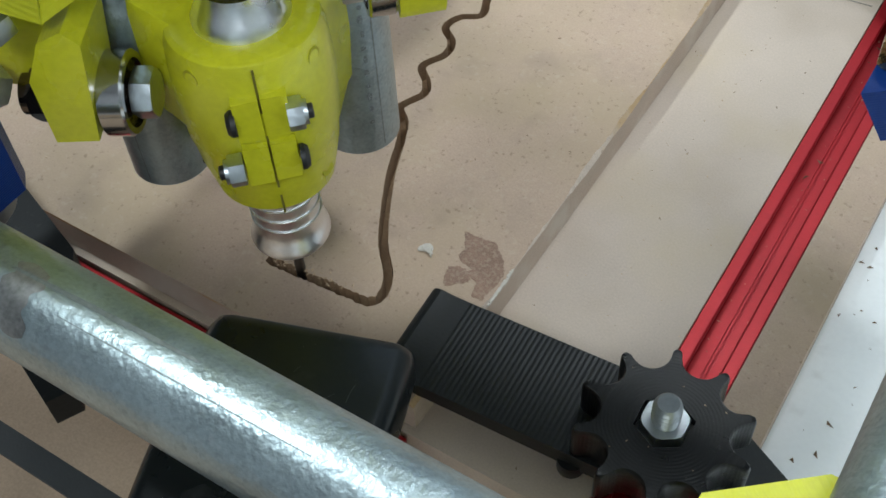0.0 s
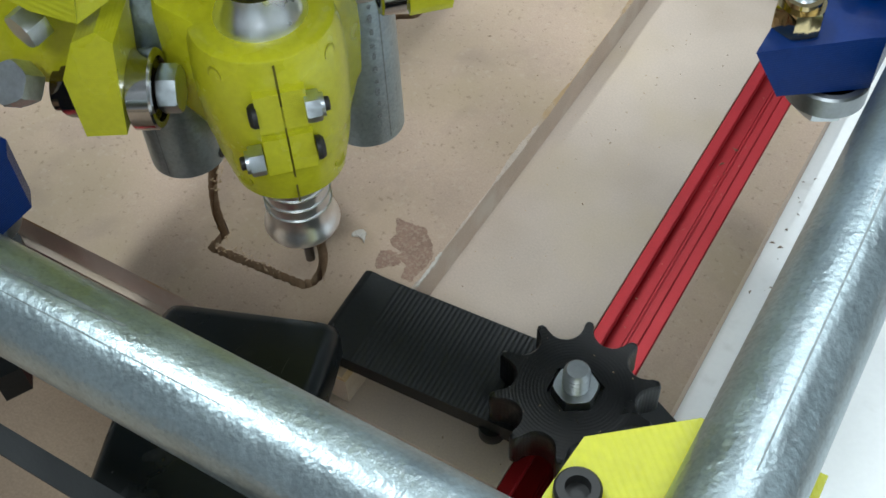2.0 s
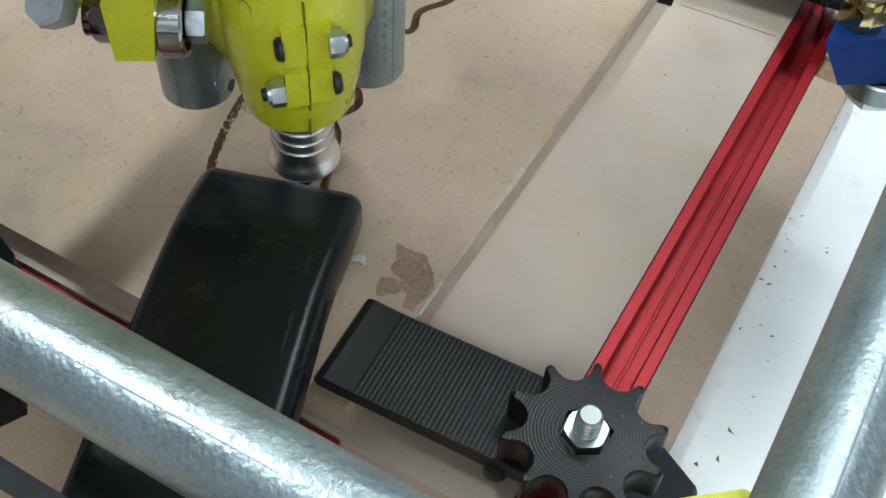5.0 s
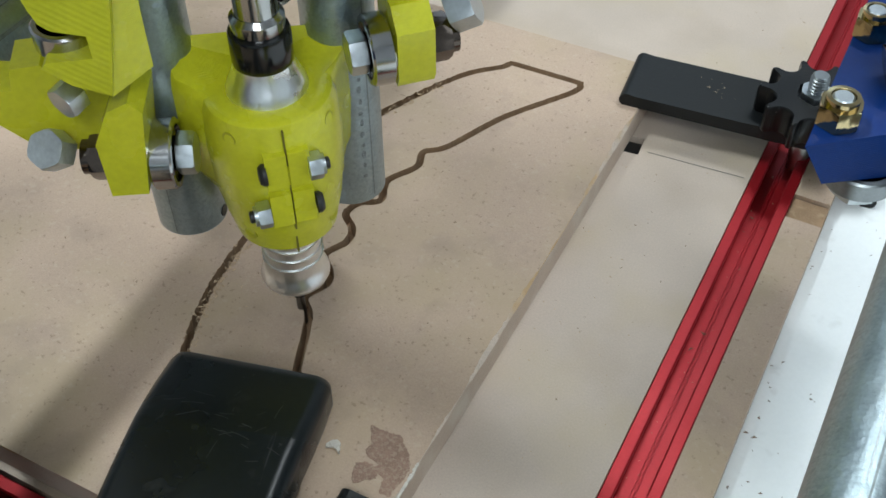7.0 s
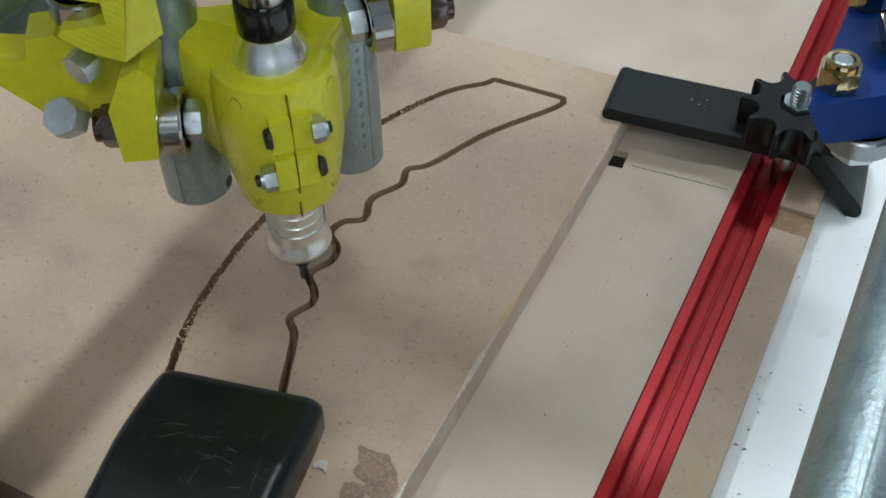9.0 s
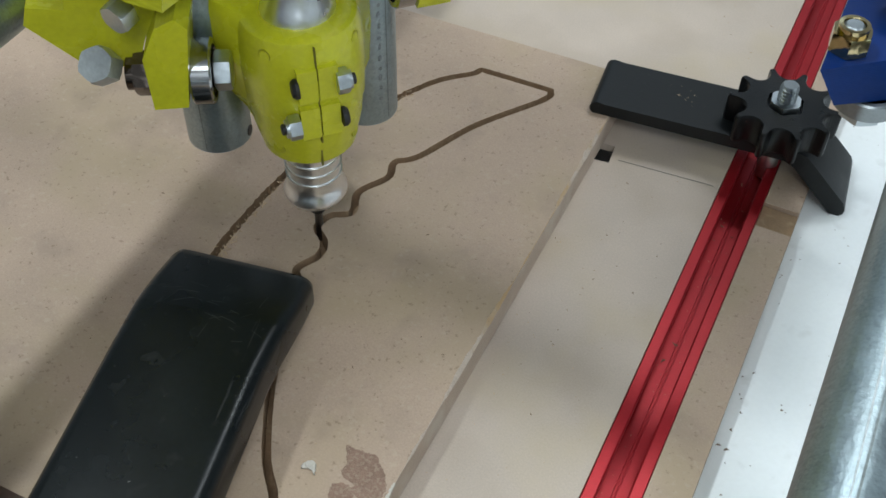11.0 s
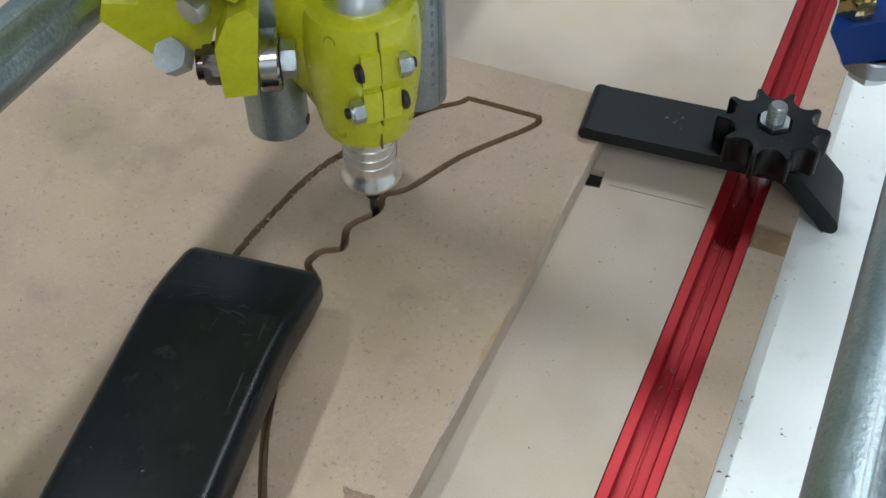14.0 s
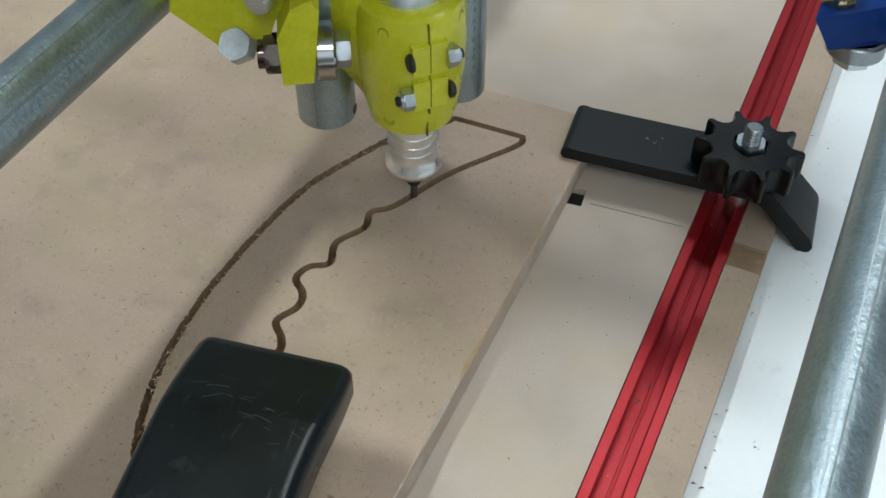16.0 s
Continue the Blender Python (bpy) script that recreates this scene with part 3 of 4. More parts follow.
part("bracket_bolt", turned(lathe([(0.0046, 0), (0.0048, 0.0005), (0.0048, 0.0042), (0.0043, 0.0048), (0.0026, 0.0048), (0.0024, 0.0022)], 32), pose(0.0395, 0.0870, 0.0999)), RUBBER, corner, "black socket bolt head")

# ---- moving tool carriage: x across, y away from the camera, z up, tool axis at the origin ----
tool = thing("tool_carriage", "yellow printed tool carriage with a clamped aluminium flex-shaft handpiece", "router carriage")


def mount_ring(z, r, w, back, seg=48, lift=0.0):
    """Rounded front of radius r, flanks that widen to +-w at the back."""
    pts = []
    for i in range(seg):
        a = math.pi + math.pi * i / (seg - 1)
        pts.append((r * math.cos(a), r * math.sin(a), z))
    f = 1 + 0.10 * min(1, max(0, (z - 0.055) / 0.03))
    pts += [(w * 0.98, back * 0.45, z + lift * 0.3), (w, back * 0.75, z + lift * 0.8), (w, back, z + lift), (-w * f, back, z + lift * 2), (-w * (0.2 + 0.8 * f), back * 0.75, z + lift * 1.7), (-w * (0.58 + 0.4 * f), back * 0.45, z + lift * 0.5)]
    return pts


def mount_body():
    rings = [mount_ring(z, r, w, b, lift=0.006 * max(0, (z - 0.085) / 0.0175)) for z, r, w, b in (
        (0.0472, 0.0155, 0.0145, 0.012), (0.0482, 0.0168, 0.0156, 0.012), (0.0540, 0.0180, 0.0172, 0.013), (0.0600, 0.0192, 0.0205, 0.015), (0.0675, 0.0200, 0.0245, 0.016),
        (0.0695, 0.0206, 0.0258, 0.016), (0.0850, 0.0212, 0.0270, 0.017), (0.0980, 0.0203, 0.0268, 0.017), (0.1015, 0.0192, 0.0262, 0.017), (0.1025, 0.0175, 0.0255, 0.016))]
    for z, r in ((0.1028, 0.0140), (0.1024, 0.0120)):
        rings.append([(r * math.cos(a), r * math.sin(a), z) for a in [math.pi + math.pi * i / 47 for i in range(48)] + [radians(q) for q in (25, 50, 75, 105, 130, 155)]])
    return loft(rings)


body = part("tool_mount", mount_body(), YELLOW, tool, "translucent yellow printed clamp round the handpiece")
# The mount has no open slit; darkened yellow strips paint its shade.
GAP_SHADE = mat("gap_shade", (0.14, 0.125, 0.01), 0.8)
part("clamp_slit", box(-0.0003, 0.0003, -0.0210, -0.012, 0.0610, 0.1005), GAP_SHADE, body, "narrow strip coloured as the shade in the clamping gap")
part("clamp_slit", box(-0.0003, 0.0003, -0.0182, -0.012, 0.0478, 0.0610), GAP_SHADE, body, "narrow strip coloured as the shade in the clamping gap")
for z in (0.0715, 0.0870):
    for s in (-1, 1):
        lug = box(0.0003, 0.0068, -0.0222, -0.0150, z - 0.0064, z + 0.0064, 0.0028, 4)
        part("clamp_lug", turned(lug, pose(0, 0, 0) if s > 0 else pose(0, -0.0376, 0, 0, 0, 180)), YELLOW, body)
for z, s in ((0.0715, -1), (0.0870, 1)):
    m, mm = (AX_X, AX_NX) if s > 0 else (AX_NX, AX_X)
    far, near = (0.0060, 0.0066) if s > 0 else (0.0072, 0.0072)
    part("lock_nut", turned(hexnut(0.0076, 0.0040, dome=0.0010), pose(s * far, -0.0222, z) @ m), STEEL, body, "shiny hexagonal lock nut")
    part("bolt_end", turned(lathe([(0.0019, 0), (0.0019, 0.0015), (0.0015, 0.0018)], 16), pose(s * (far + 0.0047), -0.0222, z) @ m), RUBBER, body, "black bolt end")
    part("bolt_head", turned(lathe([(0.0034, 0), (0.0034, 0.0012), (0.0026, 0.0022), (0.0012, 0.0024)], 20), pose(-s * near, -0.0218, z) @ mm), RUBBER, body, "black button bolt head")
# Darker copy of the yellow: the dents' shade is in the colour.
DENT_SHADE = mat("shaded_yellow", (0.40, 0.38, 0.006), 0.6)
for a, z, r in ((223, 0.0965, 0.0204), (318, 0.0965, 0.0204), (222, 0.0550, 0.0184), (318, 0.0555, 0.0184)):
    hole = lathe([(0.0024, -0.0006), (0.0023, 0.00005), (0.0017, -0.0001), (0.0006, -0.0004)], 18)
    part("mount_hole", turned(hole, pose(r * math.cos(radians(a)), r * math.sin(radians(a)), z) @ pose(0, 0, 0, 0, 90, a)), DENT_SHADE, body, "shallow screw hole with its shade in the colour")

hp = part("handpiece", lathe([(0.0085, 0.1000), (0.0126, 0.1005), (0.0124, 0.1030), (0.0108, 0.1065), (0.0094, 0.1100), (0.0086, 0.1140), (0.0086, 0.1150)], 56), ALU, tool, "flared bright aluminium handpiece")
part("black_ring", lathe([(0.0075, 0.1120), (0.0090, 0.1122), (0.0092, 0.1130), (0.0092, 0.1220), (0.0089, 0.1230), (0.0070, 0.1232)], 48), GLOSS, hp, "glossy black plastic ring")
part("shaft_sleeve", lathe([(0.0078, 0.1230), (0.0080, 0.1240), (0.0080, 0.1275), (0.0066, 0.1290), (0.0064, 0.1290), (0.0064, 0.2300)], 48), CHROME, hp, "polished steel shaft sleeve")
prof = [(0.0085, 0.0470), (0.0101, 0.0470)]
for i in range(4):
    z = 0.0432 - i * 0.0044
    prof += [(0.0101, z + 0.0003), (0.0106, z + 0.0002), (0.0106, z - 0.0002), (0.0101, z - 0.0003)]
prof += [(0.0101, 0.0266), (0.0104, 0.0250), (0.0111, 0.0232), (0.0119, 0.0216), (0.0121, 0.0203), (0.0113, 0.0187), (0.0097, 0.0168), (0.0084, 0.0163), (0.0082, 0.0178)]
part("collet_grip", lathe(prof, 64), GRIP, hp, "aluminium collet grip with thin bright rings and a flared rim", angle=30)
part("collet_nose", lathe([(0.0070, 0.0182), (0.0072, 0.0142), (0.0060, 0.0128), (0.0030, 0.0100), (0.0028, 0.0080), (0.0020, 0.0075)], 32), RUBBER, hp, "black collet nose")
part("cutter", lathe([(0.0016, 0.0100), (0.0016, -0.0085), (0.0012, -0.0090)], 20), BIT, hp, "thin dark milling bit")

for s, x in ((-1, -0.0297), (1, 0.0268)):
    zp = part("vertical_pipe", turned(pipe(0.22), pose(x, 0.0200, 0.0390 if s < 0 else 0.0365)), ZINC, tool, "galvanised vertical conduit with a seam")
    part("pipe_seam", turned(on_pipe(0.002, 0.20, -1.6, 1.6, 0.01183, 5 + s), pose(x, 0.0200, 0.0390 if s < 0 else 0.0365) @ pose(0, 0, 0, 0, 0, -62 if s > 0 else -125) @ Matrix(((0, 1, 0, 0), (0, 0, 1, 0), (1, 0, 0, 0), (0, 0, 0, 1)))), DARK_MARK, zp, "dark lengthwise weld seam")
    if s > 0:
        for k in range(12):
            bar = on_pipe(0.0120 + 0.0046 * k, 0.0132 + 0.0046 * k + 0.0007 * (k % 3), -2 + (k % 2) * 2, 7, 0.01180, 20 + k)
            part("print_bar", turned(bar, pose(x, 0.0200, 0.0365) @ pose(0, 0, 0, 0, 0, -80) @ Matrix(((0, 1, 0, 0), (0, 0, 1, 0), (1, 0, 0, 0), (0, 0, 0, 1)))), PRINT, zp)
    # The pipe is uncut; a black disc paints the shade inside the hole.
    part("pipe_hole", turned(lathe([(0.0021, 0), (0.0021, 0.0003)], 18), pose(x - s * 0.0100, 0.0200 - 0.0060, 0.0425) @ pose(0, 0, 0, 0, 90, 180 - 31 if s > 0 else -31)), RUBBER, zp, "black disc for the dark inside of a drilled hole")


def slab(outline, at, turn, depth, bevel):
    """An outline in u and z on an upright plane through at, turned about z, thick away from its front."""
    c, sn = math.cos(radians(turn)), math.sin(radians(turn))
    m = Matrix(((c, 0, -sn, at[0]), (sn, 0, c, at[1]), (0, 1, 0, 0), (0, 0, 0, 1)))
    return turned(prism(outline, 0, depth, bevel), m)


def roller(s, x, z, lean):
    """A bearing that rolls on a vertical pipe, on its bolt in a yellow arm; s: the side it lies on."""
    at = pose(x, -0.0030, z, 0, 0, lean)
    m, mm = (AX_X, AX_NX) if s > 0 else (AX_NX, AX_X)
    bearing("roller_bearing", tool, at @ m)
    part("roller_bolt", turned(hexnut(0.0118, 0.0053), at @ pose(-s * 0.0003, 0, 0) @ mm), STEEL, tool, "zinc-plated hexagonal bolt head")
    if s < 0:
        arm = slab([(-0.0026, 0.1113), (0.0038, 0.1145), (0.0074, 0.1105), (0.0058, 0.0988), (0.0032, 0.0798), (-0.0078, 0.0793), (-0.0082, 0.0995)], (-0.044, -0.0105), -15, 0.020, 0.0011)
    else:
        arm = turned(prism([(-0.0095, -0.0085), (-0.0095, 0.0115), (0.0145, 0.0115), (0.0160, 0.0060), (0.0160, -0.0040), (0.0100, -0.0105), (-0.0060, -0.0105)], 0.0, 0.0115, 0.0012),
                     at @ Matrix(((0, 0, 1, 0.0074), (0, 1, 0, 0.0010), (1, 0, 0, 0), (0, 0, 0, 1))))
    part("roller_arm", arm, YELLOW, tool, "yellow printed roller arm")
    part("roller_nut", turned(hexnut(0.0130, 0.0065, dome=0.0025), at @ pose(s * 0.0190, 0, 0) @ m), DARK_STEEL, tool, "dark bronzed lock nut")


roller(-1, -0.0300, 0.0860, -15)
roller(1, 0.0300, 0.1100, 0)
part("end_bolt", turned(hexnut(0.0108, 0.0080), aimed((-0.0630, 0.0010, 0.0925), (-0.40, -0.58, 0.70))), WORN_STEEL, tool, "large zinc-plated bolt head")
part("end_bolt", turned(hexnut(0.0130, 0.0080), pose(0.0565, -0.0030, 0.1190) @ pose(0, 0, 0, 0, 65, -20)), STEEL, tool, "large zinc-plated bolt head")

part("core_plate", slab([(-0.0152, 0.1184), (-0.0068, 0.1189), (0.0026, 0.1112), (0.0146, 0.1075), (0.0145, 0.1024), (0.0062, 0.0985), (0.0025, 0.0884), (-0.0034, 0.0872), (-0.015, 0.0898), (-0.0249, 0.101), (-0.0298, 0.1064), (-0.0278, 0.1128), (-0.0166, 0.1109)], (-0.055, 0.006), -10, 0.014, 0.0015), YELLOW, tool, "yellow printed core plate")
block = part("core_block", slab([(-0.0167, 0.1584), (-0.0141, 0.1472), (-0.0127, 0.1427), (-0.01, 0.1404), (-0.0013, 0.1383), (-0.0012, 0.1311), (-0.014, 0.1302), (-0.0154, 0.1284), (-0.0086, 0.1225), (0.0013, 0.1183), (0.006, 0.1422), (0.0081, 0.1566)], (-0.0445, -0.012), -14, 0.020, 0.0012), YELLOW_LINED, tool, "slotted yellow printed core block")
part("block_side", slab([(0.0084, 0.1537), (0.0062, 0.1399), (0.0013, 0.1178), (0.0147, 0.1217), (0.0148, 0.1396), (0.0154, 0.1508)], (-0.0445, -0.0124), 22, 0.016, 0.0010), YELLOW, block, "smooth side of the core block")
part("core_bolt", turned(hexnut(0.0090, 0.0060), aimed((-0.0530, -0.0030, 0.1155), (-0.75, -0.6, -0.15))), STEEL, tool, "zinc-plated core bolt head")
bearing("core_bearing", tool, pose(-0.0510, 0.0035, 0.1275), r=0.0095)
bearing("core_bearing", tool, pose(0.0060, 0.0220, 0.1280) @ pose(0, 0, 0, 90, 0, 20))
part("core_beam", prism([(-0.060, 0.034), (0.060, 0.034), (0.060, 0.060), (-0.060, 0.060)], 0.115, 0.190, 0.003), YELLOW, tool, "yellow printed core behind the pipes")
# Unseen block added overhead, sized to keep lamp light off the carriage.
part("unseen_shade_block", prism([(-0.110, -0.034), (0.050, -0.022), (0.060, 0.100), (-0.110, 0.100)], 0.2000, 0.2500, 0.003), YELLOW, tool, "unseen yellow block added above the core to shade it")
part("core_arm", prism([(0.0375, -0.012), (0.0490, -0.012), (0.062, 0.030), (0.040, 0.050)], 0.1440, 0.1650, 0.0015), YELLOW, tool, "yellow printed core arm")

# ---- trucks that roll on the rails, each with its cross pipe ----
front_truck = thing("front_truck", "blue printed roller truck on the front rail carrying a gantry pipe", "roller truck", "roller trucks")
part("truck_plate", prism([(-0.1500, 0.0780), (-0.0225, 0.0780), (-0.0225, 0.0915), (-0.0268, 0.0955), (-0.1500, 0.0955)], 0.0985, 0.1165, 0.0010), BLUE, front_truck, "dark blue printed plate")
part("truck_top", prism([(-0.1500, 0.0440), (-0.0560, 0.0440), (-0.0560, 0.0935), (-0.1500, 0.0935)], 0.1168, 0.1400, 0.0015), BLUE, front_truck, "dark blue printed upper block")
bearing("truck_bearing", front_truck, pose(-0.0370, 0.0840, 0.0905), metal=DULL)
part("bearing_bolt", turned(hexnut(0.013, 0.005), pose(-0.0370, 0.0840, 0.0860)), STEEL, front_truck)
part("truck_nut", turned(hexnut(0.013, 0.0065, dome=0.0025), pose(-0.0400, 0.0905, 0.1166)), BRASS, front_truck, "yellow zinc lock nut")
part("gantry_pipe", turned(pipe(0.80), pose(-0.0862, 0.030, 0.1197) @ AX_PY), ZINC, front_truck, "galvanised gantry conduit")
ALONG_Y = Matrix(((0, 1, 0, -0.0862), (1, 0, 0, 0), (0, 0, 1, 0.1197), (0, 0, 0, 1)))
part("pipe_seam", turned(on_pipe(0.032, 0.82, 32, 40, 0.01183, 8), ALONG_Y), DARK_MARK, front_truck, "dark lengthwise weld seam")
part("pipe_mark", turned(on_pipe(0.15, 0.50, 71, 74, 0.01183, 9), ALONG_Y), DARK_MARK, front_truck, "thin dark scratch")

side_truck = thing("side_truck", "blue printed roller truck on the side rail carrying a gantry pipe", "roller truck", "roller trucks")
low = [(0.0332, 0.0512, 0.0985), (0.0505, 0.0655, 0.0970), (0.0528, 0.0675, 0.0970), (0.0528, 0.1500, 0.0985), (0.0310, 0.1500, 0.0985)]
high = [(0.0258, 0.0500, 0.1110), (0.0490, 0.0690, 0.1110), (0.0526, 0.0715, 0.1110), (0.0526, 0.1500, 0.1110), (0.0250, 0.1500, 0.1110)]
part("truck_plate", bevelled(loft([low, high]), 0.0010), BLUE, side_truck, "dark blue printed plate with a slanting end")
part("truck_top", prism([(0.0480, 0.0900), (0.0480, 0.1500), (0.0950, 0.1500), (0.0950, 0.0860), (0.0520, 0.0860)], 0.1180, 0.1420, 0.0015), BLUE, side_truck, "dark blue printed upper block")
part("truck_web", prism([(0.0478, 0.0880), (0.0478, 0.1500), (0.0522, 0.1500), (0.0522, 0.0880)], 0.1110, 0.1182, 0.0004), BLUE, side_truck, "dark blue printed web")
bearing("truck_bearing", side_truck, pose(0.0418, 0.0685, 0.0898), metal=DULL)
part("bearing_bolt", turned(hexnut(0.013, 0.005), pose(0.0418, 0.0685, 0.0850)), STEEL, side_truck)
for at, size in ((pose(0.0310, 0.0650, 0.1112, 0, 0, 8), 0.0118), (aimed((0.0385, 0.0880, 0.1176), (0.80, 0.35, 0.25)), 0.0128), (pose(0.0300, 0.1120, 0.1112, 0, 0, 3), 0.0105)):
    nut = part("truck_nut", turned(hexnut(size, 0.0072, 0.0036, dome=0.0022), at), BRASS, side_truck, "yellow zinc lock nut")
    part("stud_end", turned(lathe([(0.0034, 0.004), (0.0034, 0.0088), (0.0027, 0.0095)], 20), at), STEEL, nut, "bright stud end")
part("gantry_pipe", turned(pipe(0.95), pose(-0.86, 0.0860, 0.1850) @ AX_X), ZINC, side_truck, "galvanised gantry conduit")


# ---- vacuum nozzle ----
def nozzle_ring(y, w, t, top, r, ox=0.0):
    """A rounded rectangle across x, its upper face at z = top; the mouth is cut slightly askew."""
    skew = 0.045 * max(0.0, 1 + y / 0.03)
    pts = []
    for cx, cz, a0 in ((w / 2 - r, top - r, 0), (-w / 2 + r, top - r, 90), (-w / 2 + r, top - t + r, 180), (w / 2 - r, top - t + r, 270)):
        for k in range(7):
            a = radians(a0 + 15 * k)
            pts.append((ox + cx + r * math.cos(a), y - skew * (cx + r * math.cos(a)), cz + r * math.sin(a)))
    return pts


nozzle = thing("vacuum_nozzle", "scuffed black plastic vacuum nozzle held over the sheet", "vacuum nozzle")
MOUTH = [(-0.0012, 0.0440, 0.0060, -0.0045, 0.0028), (0.0000, 0.0490, 0.0110, -0.0022, 0.0040), (-0.0012, 0.0520, 0.0150, -0.0008, 0.0045), (-0.0040, 0.0538, 0.0150, 0.0, 0.0046),
         (-0.0150, 0.0542, 0.0165, 0.0034, 0.0046), (-0.0260, 0.0538, 0.0175, 0.0066, 0.0046), (-0.0310, 0.0534, 0.0180, 0.0074, 0.0046, -0.0002)]
NECK = [(-0.0310, 0.0534, 0.0180, 0.0074, 0.0046, -0.0002), (-0.0360, 0.0528, 0.0182, 0.0077, 0.0046, -0.0005), (-0.0480, 0.0524, 0.0185, 0.0076, 0.0048, -0.0010),
        (-0.1000, 0.0528, 0.0195, 0.0064, 0.0052, -0.0014), (-0.2000, 0.0530, 0.0270, 0.0056, 0.0055, -0.0018), (-0.3000, 0.0520, 0.0280, 0.0050, 0.0060, -0.0020)]
part("nozzle_mouth", loft([nozzle_ring(*q) for q in MOUTH]), NOZZLE, nozzle, "scratched sloping nozzle mouth", angle=60)
part("nozzle_neck", loft([nozzle_ring(*q) for q in NECK]), NOZZLE, nozzle, "long flat black nozzle neck", angle=60)



def hairlines(count, seed):
    """Thin curved scratches over the nozzle's bend, lying on its upper face."""
    rnd = random.Random(seed)
    bm = bmesh.new()
    ys, zs = (-0.0600, -0.0480, -0.0360, -0.0310, -0.0260, -0.0150, -0.0040), (0.0074, 0.0076, 0.0077, 0.0074, 0.0066, 0.0034, 0.0)
    for _ in range(count):
        x, y = rnd.uniform(-0.020, 0.020), rnd.gauss(-0.028, 0.006)
        turn, bend, half = rnd.uniform(-0.5, 0.5) + rnd.choice((0, 0, 1.2)), rnd.uniform(-60, 60), rnd.uniform(0.00006, 0.00013)
        rows = []
        for k in range(rnd.randint(3, 9)):
            z = float(np.interp(y, ys, zs)) + 0.00012
            px, py = -math.sin(turn) * half, math.cos(turn) * half
            rows.append((bm.verts.new((x - px, y - py, z)), bm.verts.new((x + px, y + py, z))))
            x, y, turn = x + 0.0009 * math.cos(turn), y + 0.0009 * math.sin(turn), turn + bend * 0.0009
            if abs(x) > 0.0212 or not -0.055 < y < -0.006:
                break
        for (a, b), (c, d) in zip(rows, rows[1:]):
            bm.faces.new((a, c, d, b))
    return bm


part("scratches", hairlines(26, 31), SCRATCH, nozzle, "fine pale scratches")


# ---- dust ----
def crumbs(name, spots, material, seed, size, label):
    """Many tiny irregular crumbs, one mesh."""
    rnd = random.Random(seed)
    verts, faces = [], []
    for x, y, z in spots:
        s = size * rnd.uniform(0.4, 1.5)
        st = rnd.uniform(1.0, 2.6)
        a = rnd.uniform(0, math.pi)
        i = len(verts)
        for dx, dy, dz in ((-st, -0.6, 0), (st, -0.5, 0), (0.2, 0.8, 0), (0.1, 0, 0.7)):
            dx, dy = dx * rnd.uniform(0.6, 1.2), dy * rnd.uniform(0.6, 1.2)
            verts.append((x + s * (dx * math.cos(a) - dy * math.sin(a)), y + s * (dx * math.sin(a) + dy * math.cos(a)), z + s * dz))
        faces += [(i, i + 1, i + 3), (i + 1, i + 2, i + 3), (i + 2, i, i + 3), (i, i + 2, i + 1)]
    me = bpy.data.meshes.new(name)
    me.from_pydata(verts, [], faces)
    me.materials.append(material)
    return tagged(new(name, me), label, "dust", kind="stuff")


rnd = random.Random(11)
light, dark, fuzz = [], [], []
for _ in range(520):
    light.append((rnd.uniform(-0.40, -0.056), rnd.uniform(0.13, 0.41), TOP + 0.0001))
for _ in range(160):
    light.append((rnd.uniform(-0.052, -0.001), rnd.uniform(0.13, 0.60), 0.0001))
for _ in range(260):
    dark.append((rnd.uniform(-0.40, -0.056), rnd.uniform(0.13, 0.41), TOP + 0.0001))
for _ in range(60):
    dark.append((rnd.uniform(-0.052, -0.001), rnd.uniform(0.13, 0.60), 0.0001))
for _ in range(80):
    dark.append((0.034 + 0.05 * rnd.random() ** 1.6, rnd.uniform(0.12, 0.60), BASE + 0.0005))
for _ in range(26):
    light.append((rnd.uniform(0.0050, 0.0140), rnd.uniform(0.20, 0.42), -0.0076))
for _ in range(14):
    dark.append((rnd.uniform(0.0050, 0.0140), rnd.uniform(0.15, 0.42), -0.0076))
for _ in range(16):
    light.append((rnd.gauss(-0.029, 0.005), rnd.gauss(0.405, 0.003), TOP + 0.0059))
for _ in range(9):
    light.append((0.011 + rnd.uniform(-0.014, 0.014), 0.149 + rnd.choice((-1, 1)) * rnd.uniform(0.008, 0.014), TOP + 0.0191))
for p in offset_path(GROOVE, -0.0021):
    if p.x < -0.136 or (p.y < 0.158 and p.x < -0.095):
        for _ in range(4 if 0.205 < p.y < 0.255 else 2):
            fuzz.append((p.x + rnd.gauss(0, 0.0012), p.y + rnd.gauss(0, 0.0012), TOP + 0.0001))
chips = [(rnd.uniform(0.0060, 0.0140), rnd.uniform(0.18, 0.40), -0.0074) for _ in range(12)]
chips += [(0.0355 + 0.02 * rnd.random() ** 2, rnd.uniform(0.18, 0.38), BASE + 0.0006) for _ in range(16)]
crumbs("wood_chips", chips, DUST_DARK, 4, 0.00055, "small brown chips in the track and on the white board")
crumbs("sawdust", light, DUST, 1, 0.00026, "pale scattered sawdust crumbs")
crumbs("dark_crumbs", dark, DUST_DARK, 2, 0.00026, "dark scattered wood crumbs")
crumbs("groove_fuzz", fuzz, DUST, 3, 0.00045, "raised pale fibres along the groove")


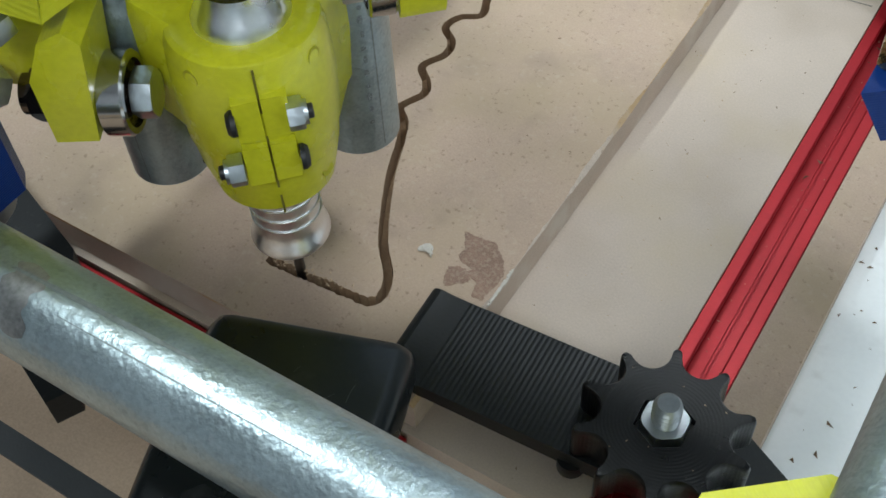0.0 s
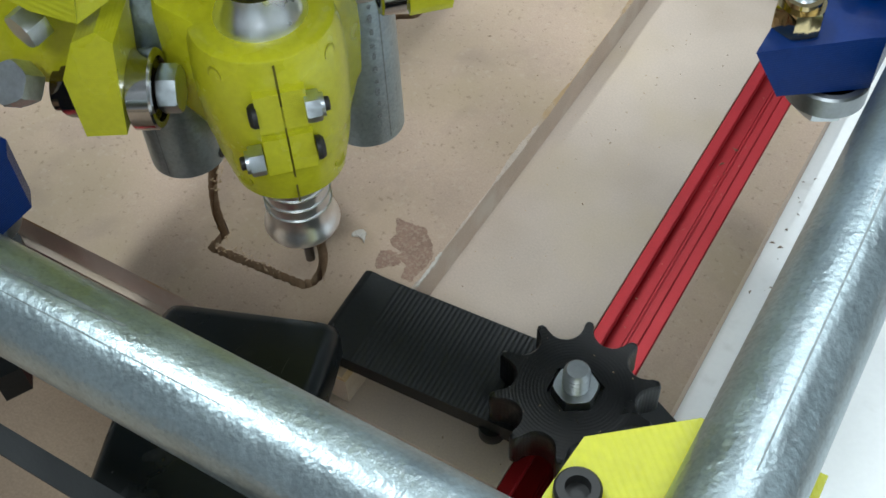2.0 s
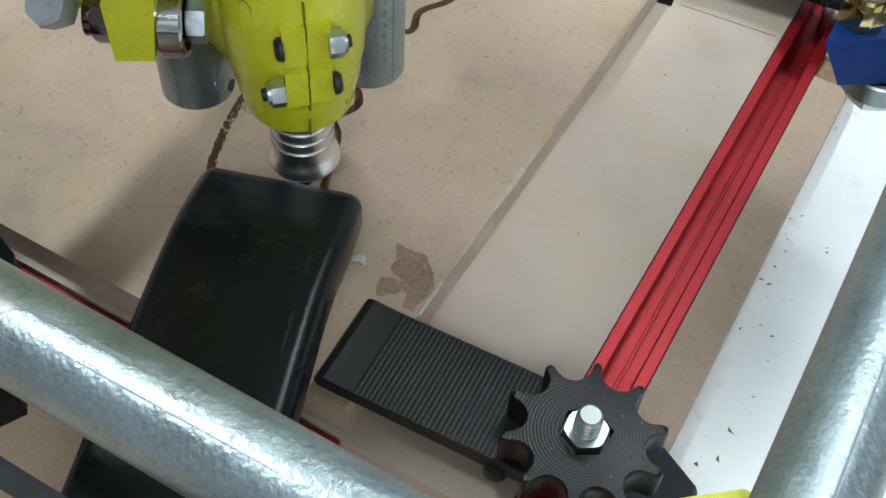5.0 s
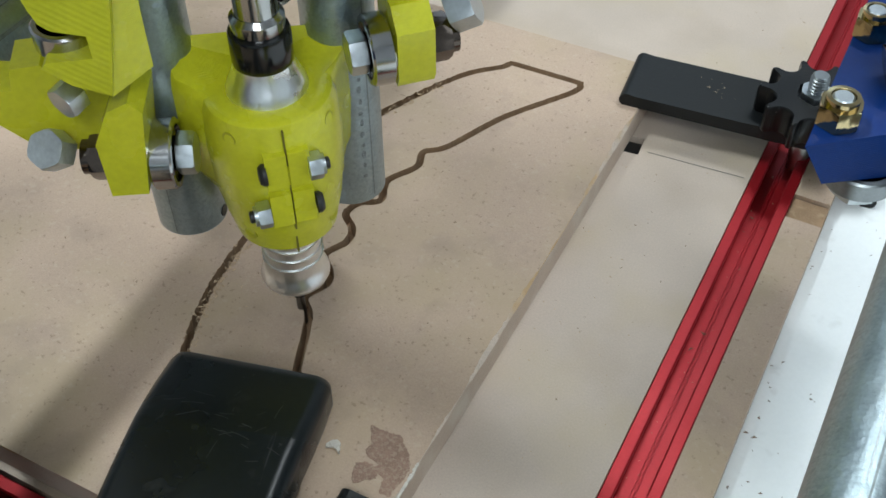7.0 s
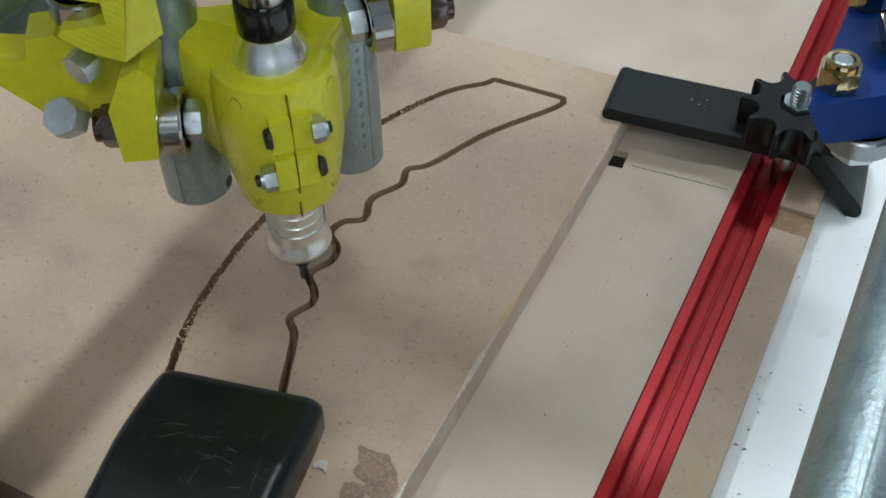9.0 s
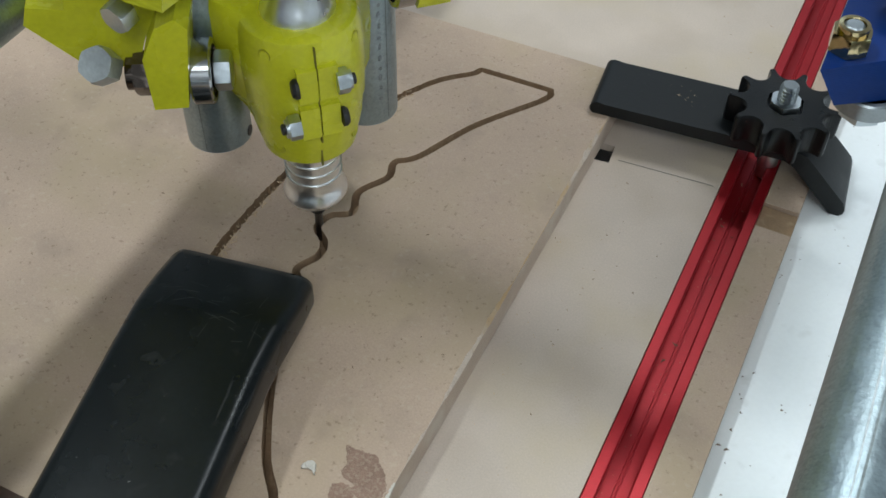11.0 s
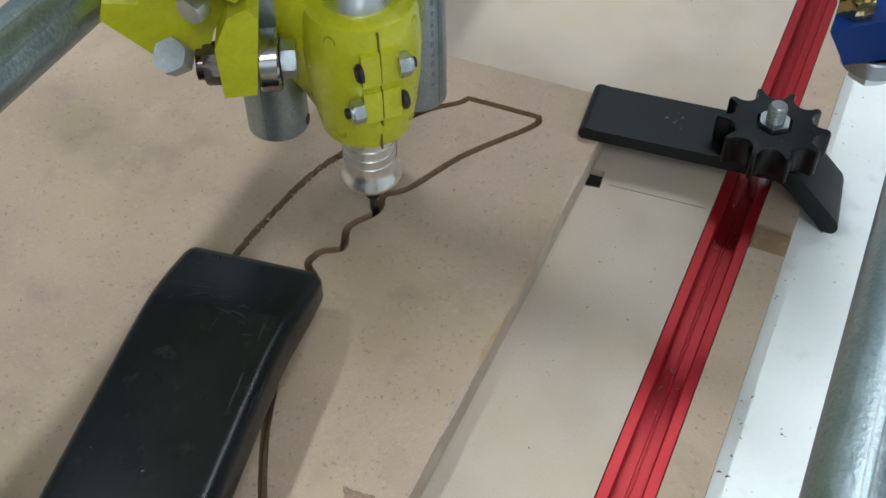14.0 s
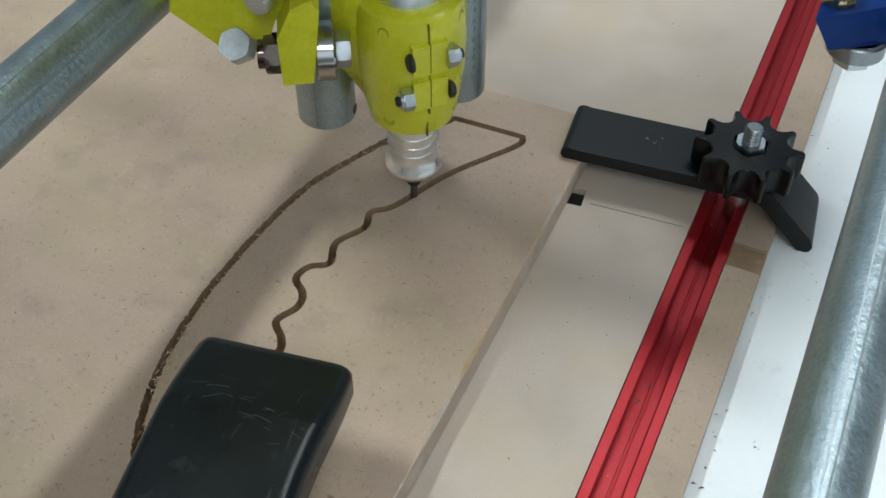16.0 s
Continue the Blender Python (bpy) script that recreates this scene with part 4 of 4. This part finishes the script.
# ---- what moves ----
def motions():
    path = [(0.0, -0.1097, 0.1532), (0.5, -0.1019, 0.1532), (1.0, -0.0938, 0.1539), (1.5, -0.0872, 0.1563), (2.0, -0.0884, 0.1636), (2.5, -0.0936, 0.1691), (3.0, -0.0982, 0.1756),
            (3.2, -0.1005, 0.1784), (5.3, -0.1119, 0.1994), (5.5, -0.1130, 0.2032), (6.0, -0.1157, 0.2105), (6.5, -0.1181, 0.2178), (7.0, -0.1213, 0.2256), (7.5, -0.1232, 0.2306),
            (8.0, -0.1210, 0.2381), (8.5, -0.1235, 0.2451), (9.2, -0.1292, 0.2515), (9.9, -0.1258, 0.2598), (10.4, -0.1278, 0.2668), (10.8, -0.1313, 0.2709), (11.0, -0.1317, 0.2760),
            (11.5, -0.1252, 0.2805), (12.0, -0.1241, 0.2871), (12.5, -0.1276, 0.2926), (13.0, -0.1235, 0.2989), (13.5, -0.1209, 0.3054), (14.0, -0.1216, 0.3113), (14.5, -0.1194, 0.3179),
            (15.0, -0.1151, 0.3234), (15.5, -0.1119, 0.3303), (16.0, -0.1091, 0.3368)]
    walk(tool, [(t, pose(x - 0.0022, y - 0.0010, TOP, 0, 0, 45)) for t, x, y in path])
    walk(front_truck, [(t, pose(x, 0, 0)) for t, x, y in path])
    walk(side_truck, [(t, pose(0, y, 0)) for t, x, y in path])
    walk(nozzle, [
        (0.0, pose(-0.0704, 0.1130, 0.0620, 0, 0, 21.3)),
        (0.5, pose(-0.0621, 0.1174, 0.0602, 0, 0, 21.1)),
        (1.0, pose(-0.0570, 0.1157, 0.0627, 0, 0, 21.0)),
        (1.5, pose(-0.0502, 0.1139, 0.0614, 0, 0, 20.7)),
        (2.0, pose(-0.0795, 0.1226, 0.0400, 0, 0, 23.2)),
        (2.5, pose(-0.1015, 0.1290, 0.0533, 0, 0, 23.9)),
        (3.0, pose(-0.1004, 0.1456, 0.0427, 0, 0, 18.3)),
        (5.5, pose(-0.1111, 0.1788, 0.0392, 0, 0, 20.6)),
        (6.0, pose(-0.1108, 0.1791, 0.0407, 0, 0, 19.5)),
        (6.5, pose(-0.1117, 0.1800, 0.0396, 0, 0, 19.7)),
        (7.0, pose(-0.1093, 0.1786, 0.0438, 0, 0, 16.9)),
        (7.5, pose(-0.1072, 0.1763, 0.0478, 0, 0, 17.2)),
        (8.0, pose(-0.1052, 0.1752, 0.0498, 0, 0, 15.9)),
        (8.5, pose(-0.1021, 0.1730, 0.0546, 0, 0, 14.6)),
        (10.8, pose(-0.1289, 0.1918, 0.0435, 0, 0, 14.7)),
        (11.0, pose(-0.1375, 0.2308, 0.0355, 0, 0, 12.5)),
        (11.5, pose(-0.1289, 0.2510, 0.0492, 0, 0, 7.6)),
        (12.0, pose(-0.1329, 0.2524, 0.0496, 0, 0, 8.2)),
        (12.5, pose(-0.1673, 0.2737, 0.0371, 0, 0, 13.3)),
        (13.0, pose(-0.1417, 0.2551, 0.0376, 0, 0, 12.0)),
        (13.5, pose(-0.1389, 0.2470, 0.0418, 0, 0, 11.3)),
        (14.0, pose(-0.1407, 0.2500, 0.0381, 0, 0, 11.0)),
        (14.5, pose(-0.1417, 0.2516, 0.0370, 0, 0, 10.9)),
        (15.0, pose(-0.1369, 0.2453, 0.0443, 0, 0, 10.1)),
        (15.5, pose(-0.1366, 0.2409, 0.0437, 0, 0, 10.8)),
        (16.0, pose(-0.1004, 0.2101, 0.0591, 0, 0, 11.9)),
    ])


motions()
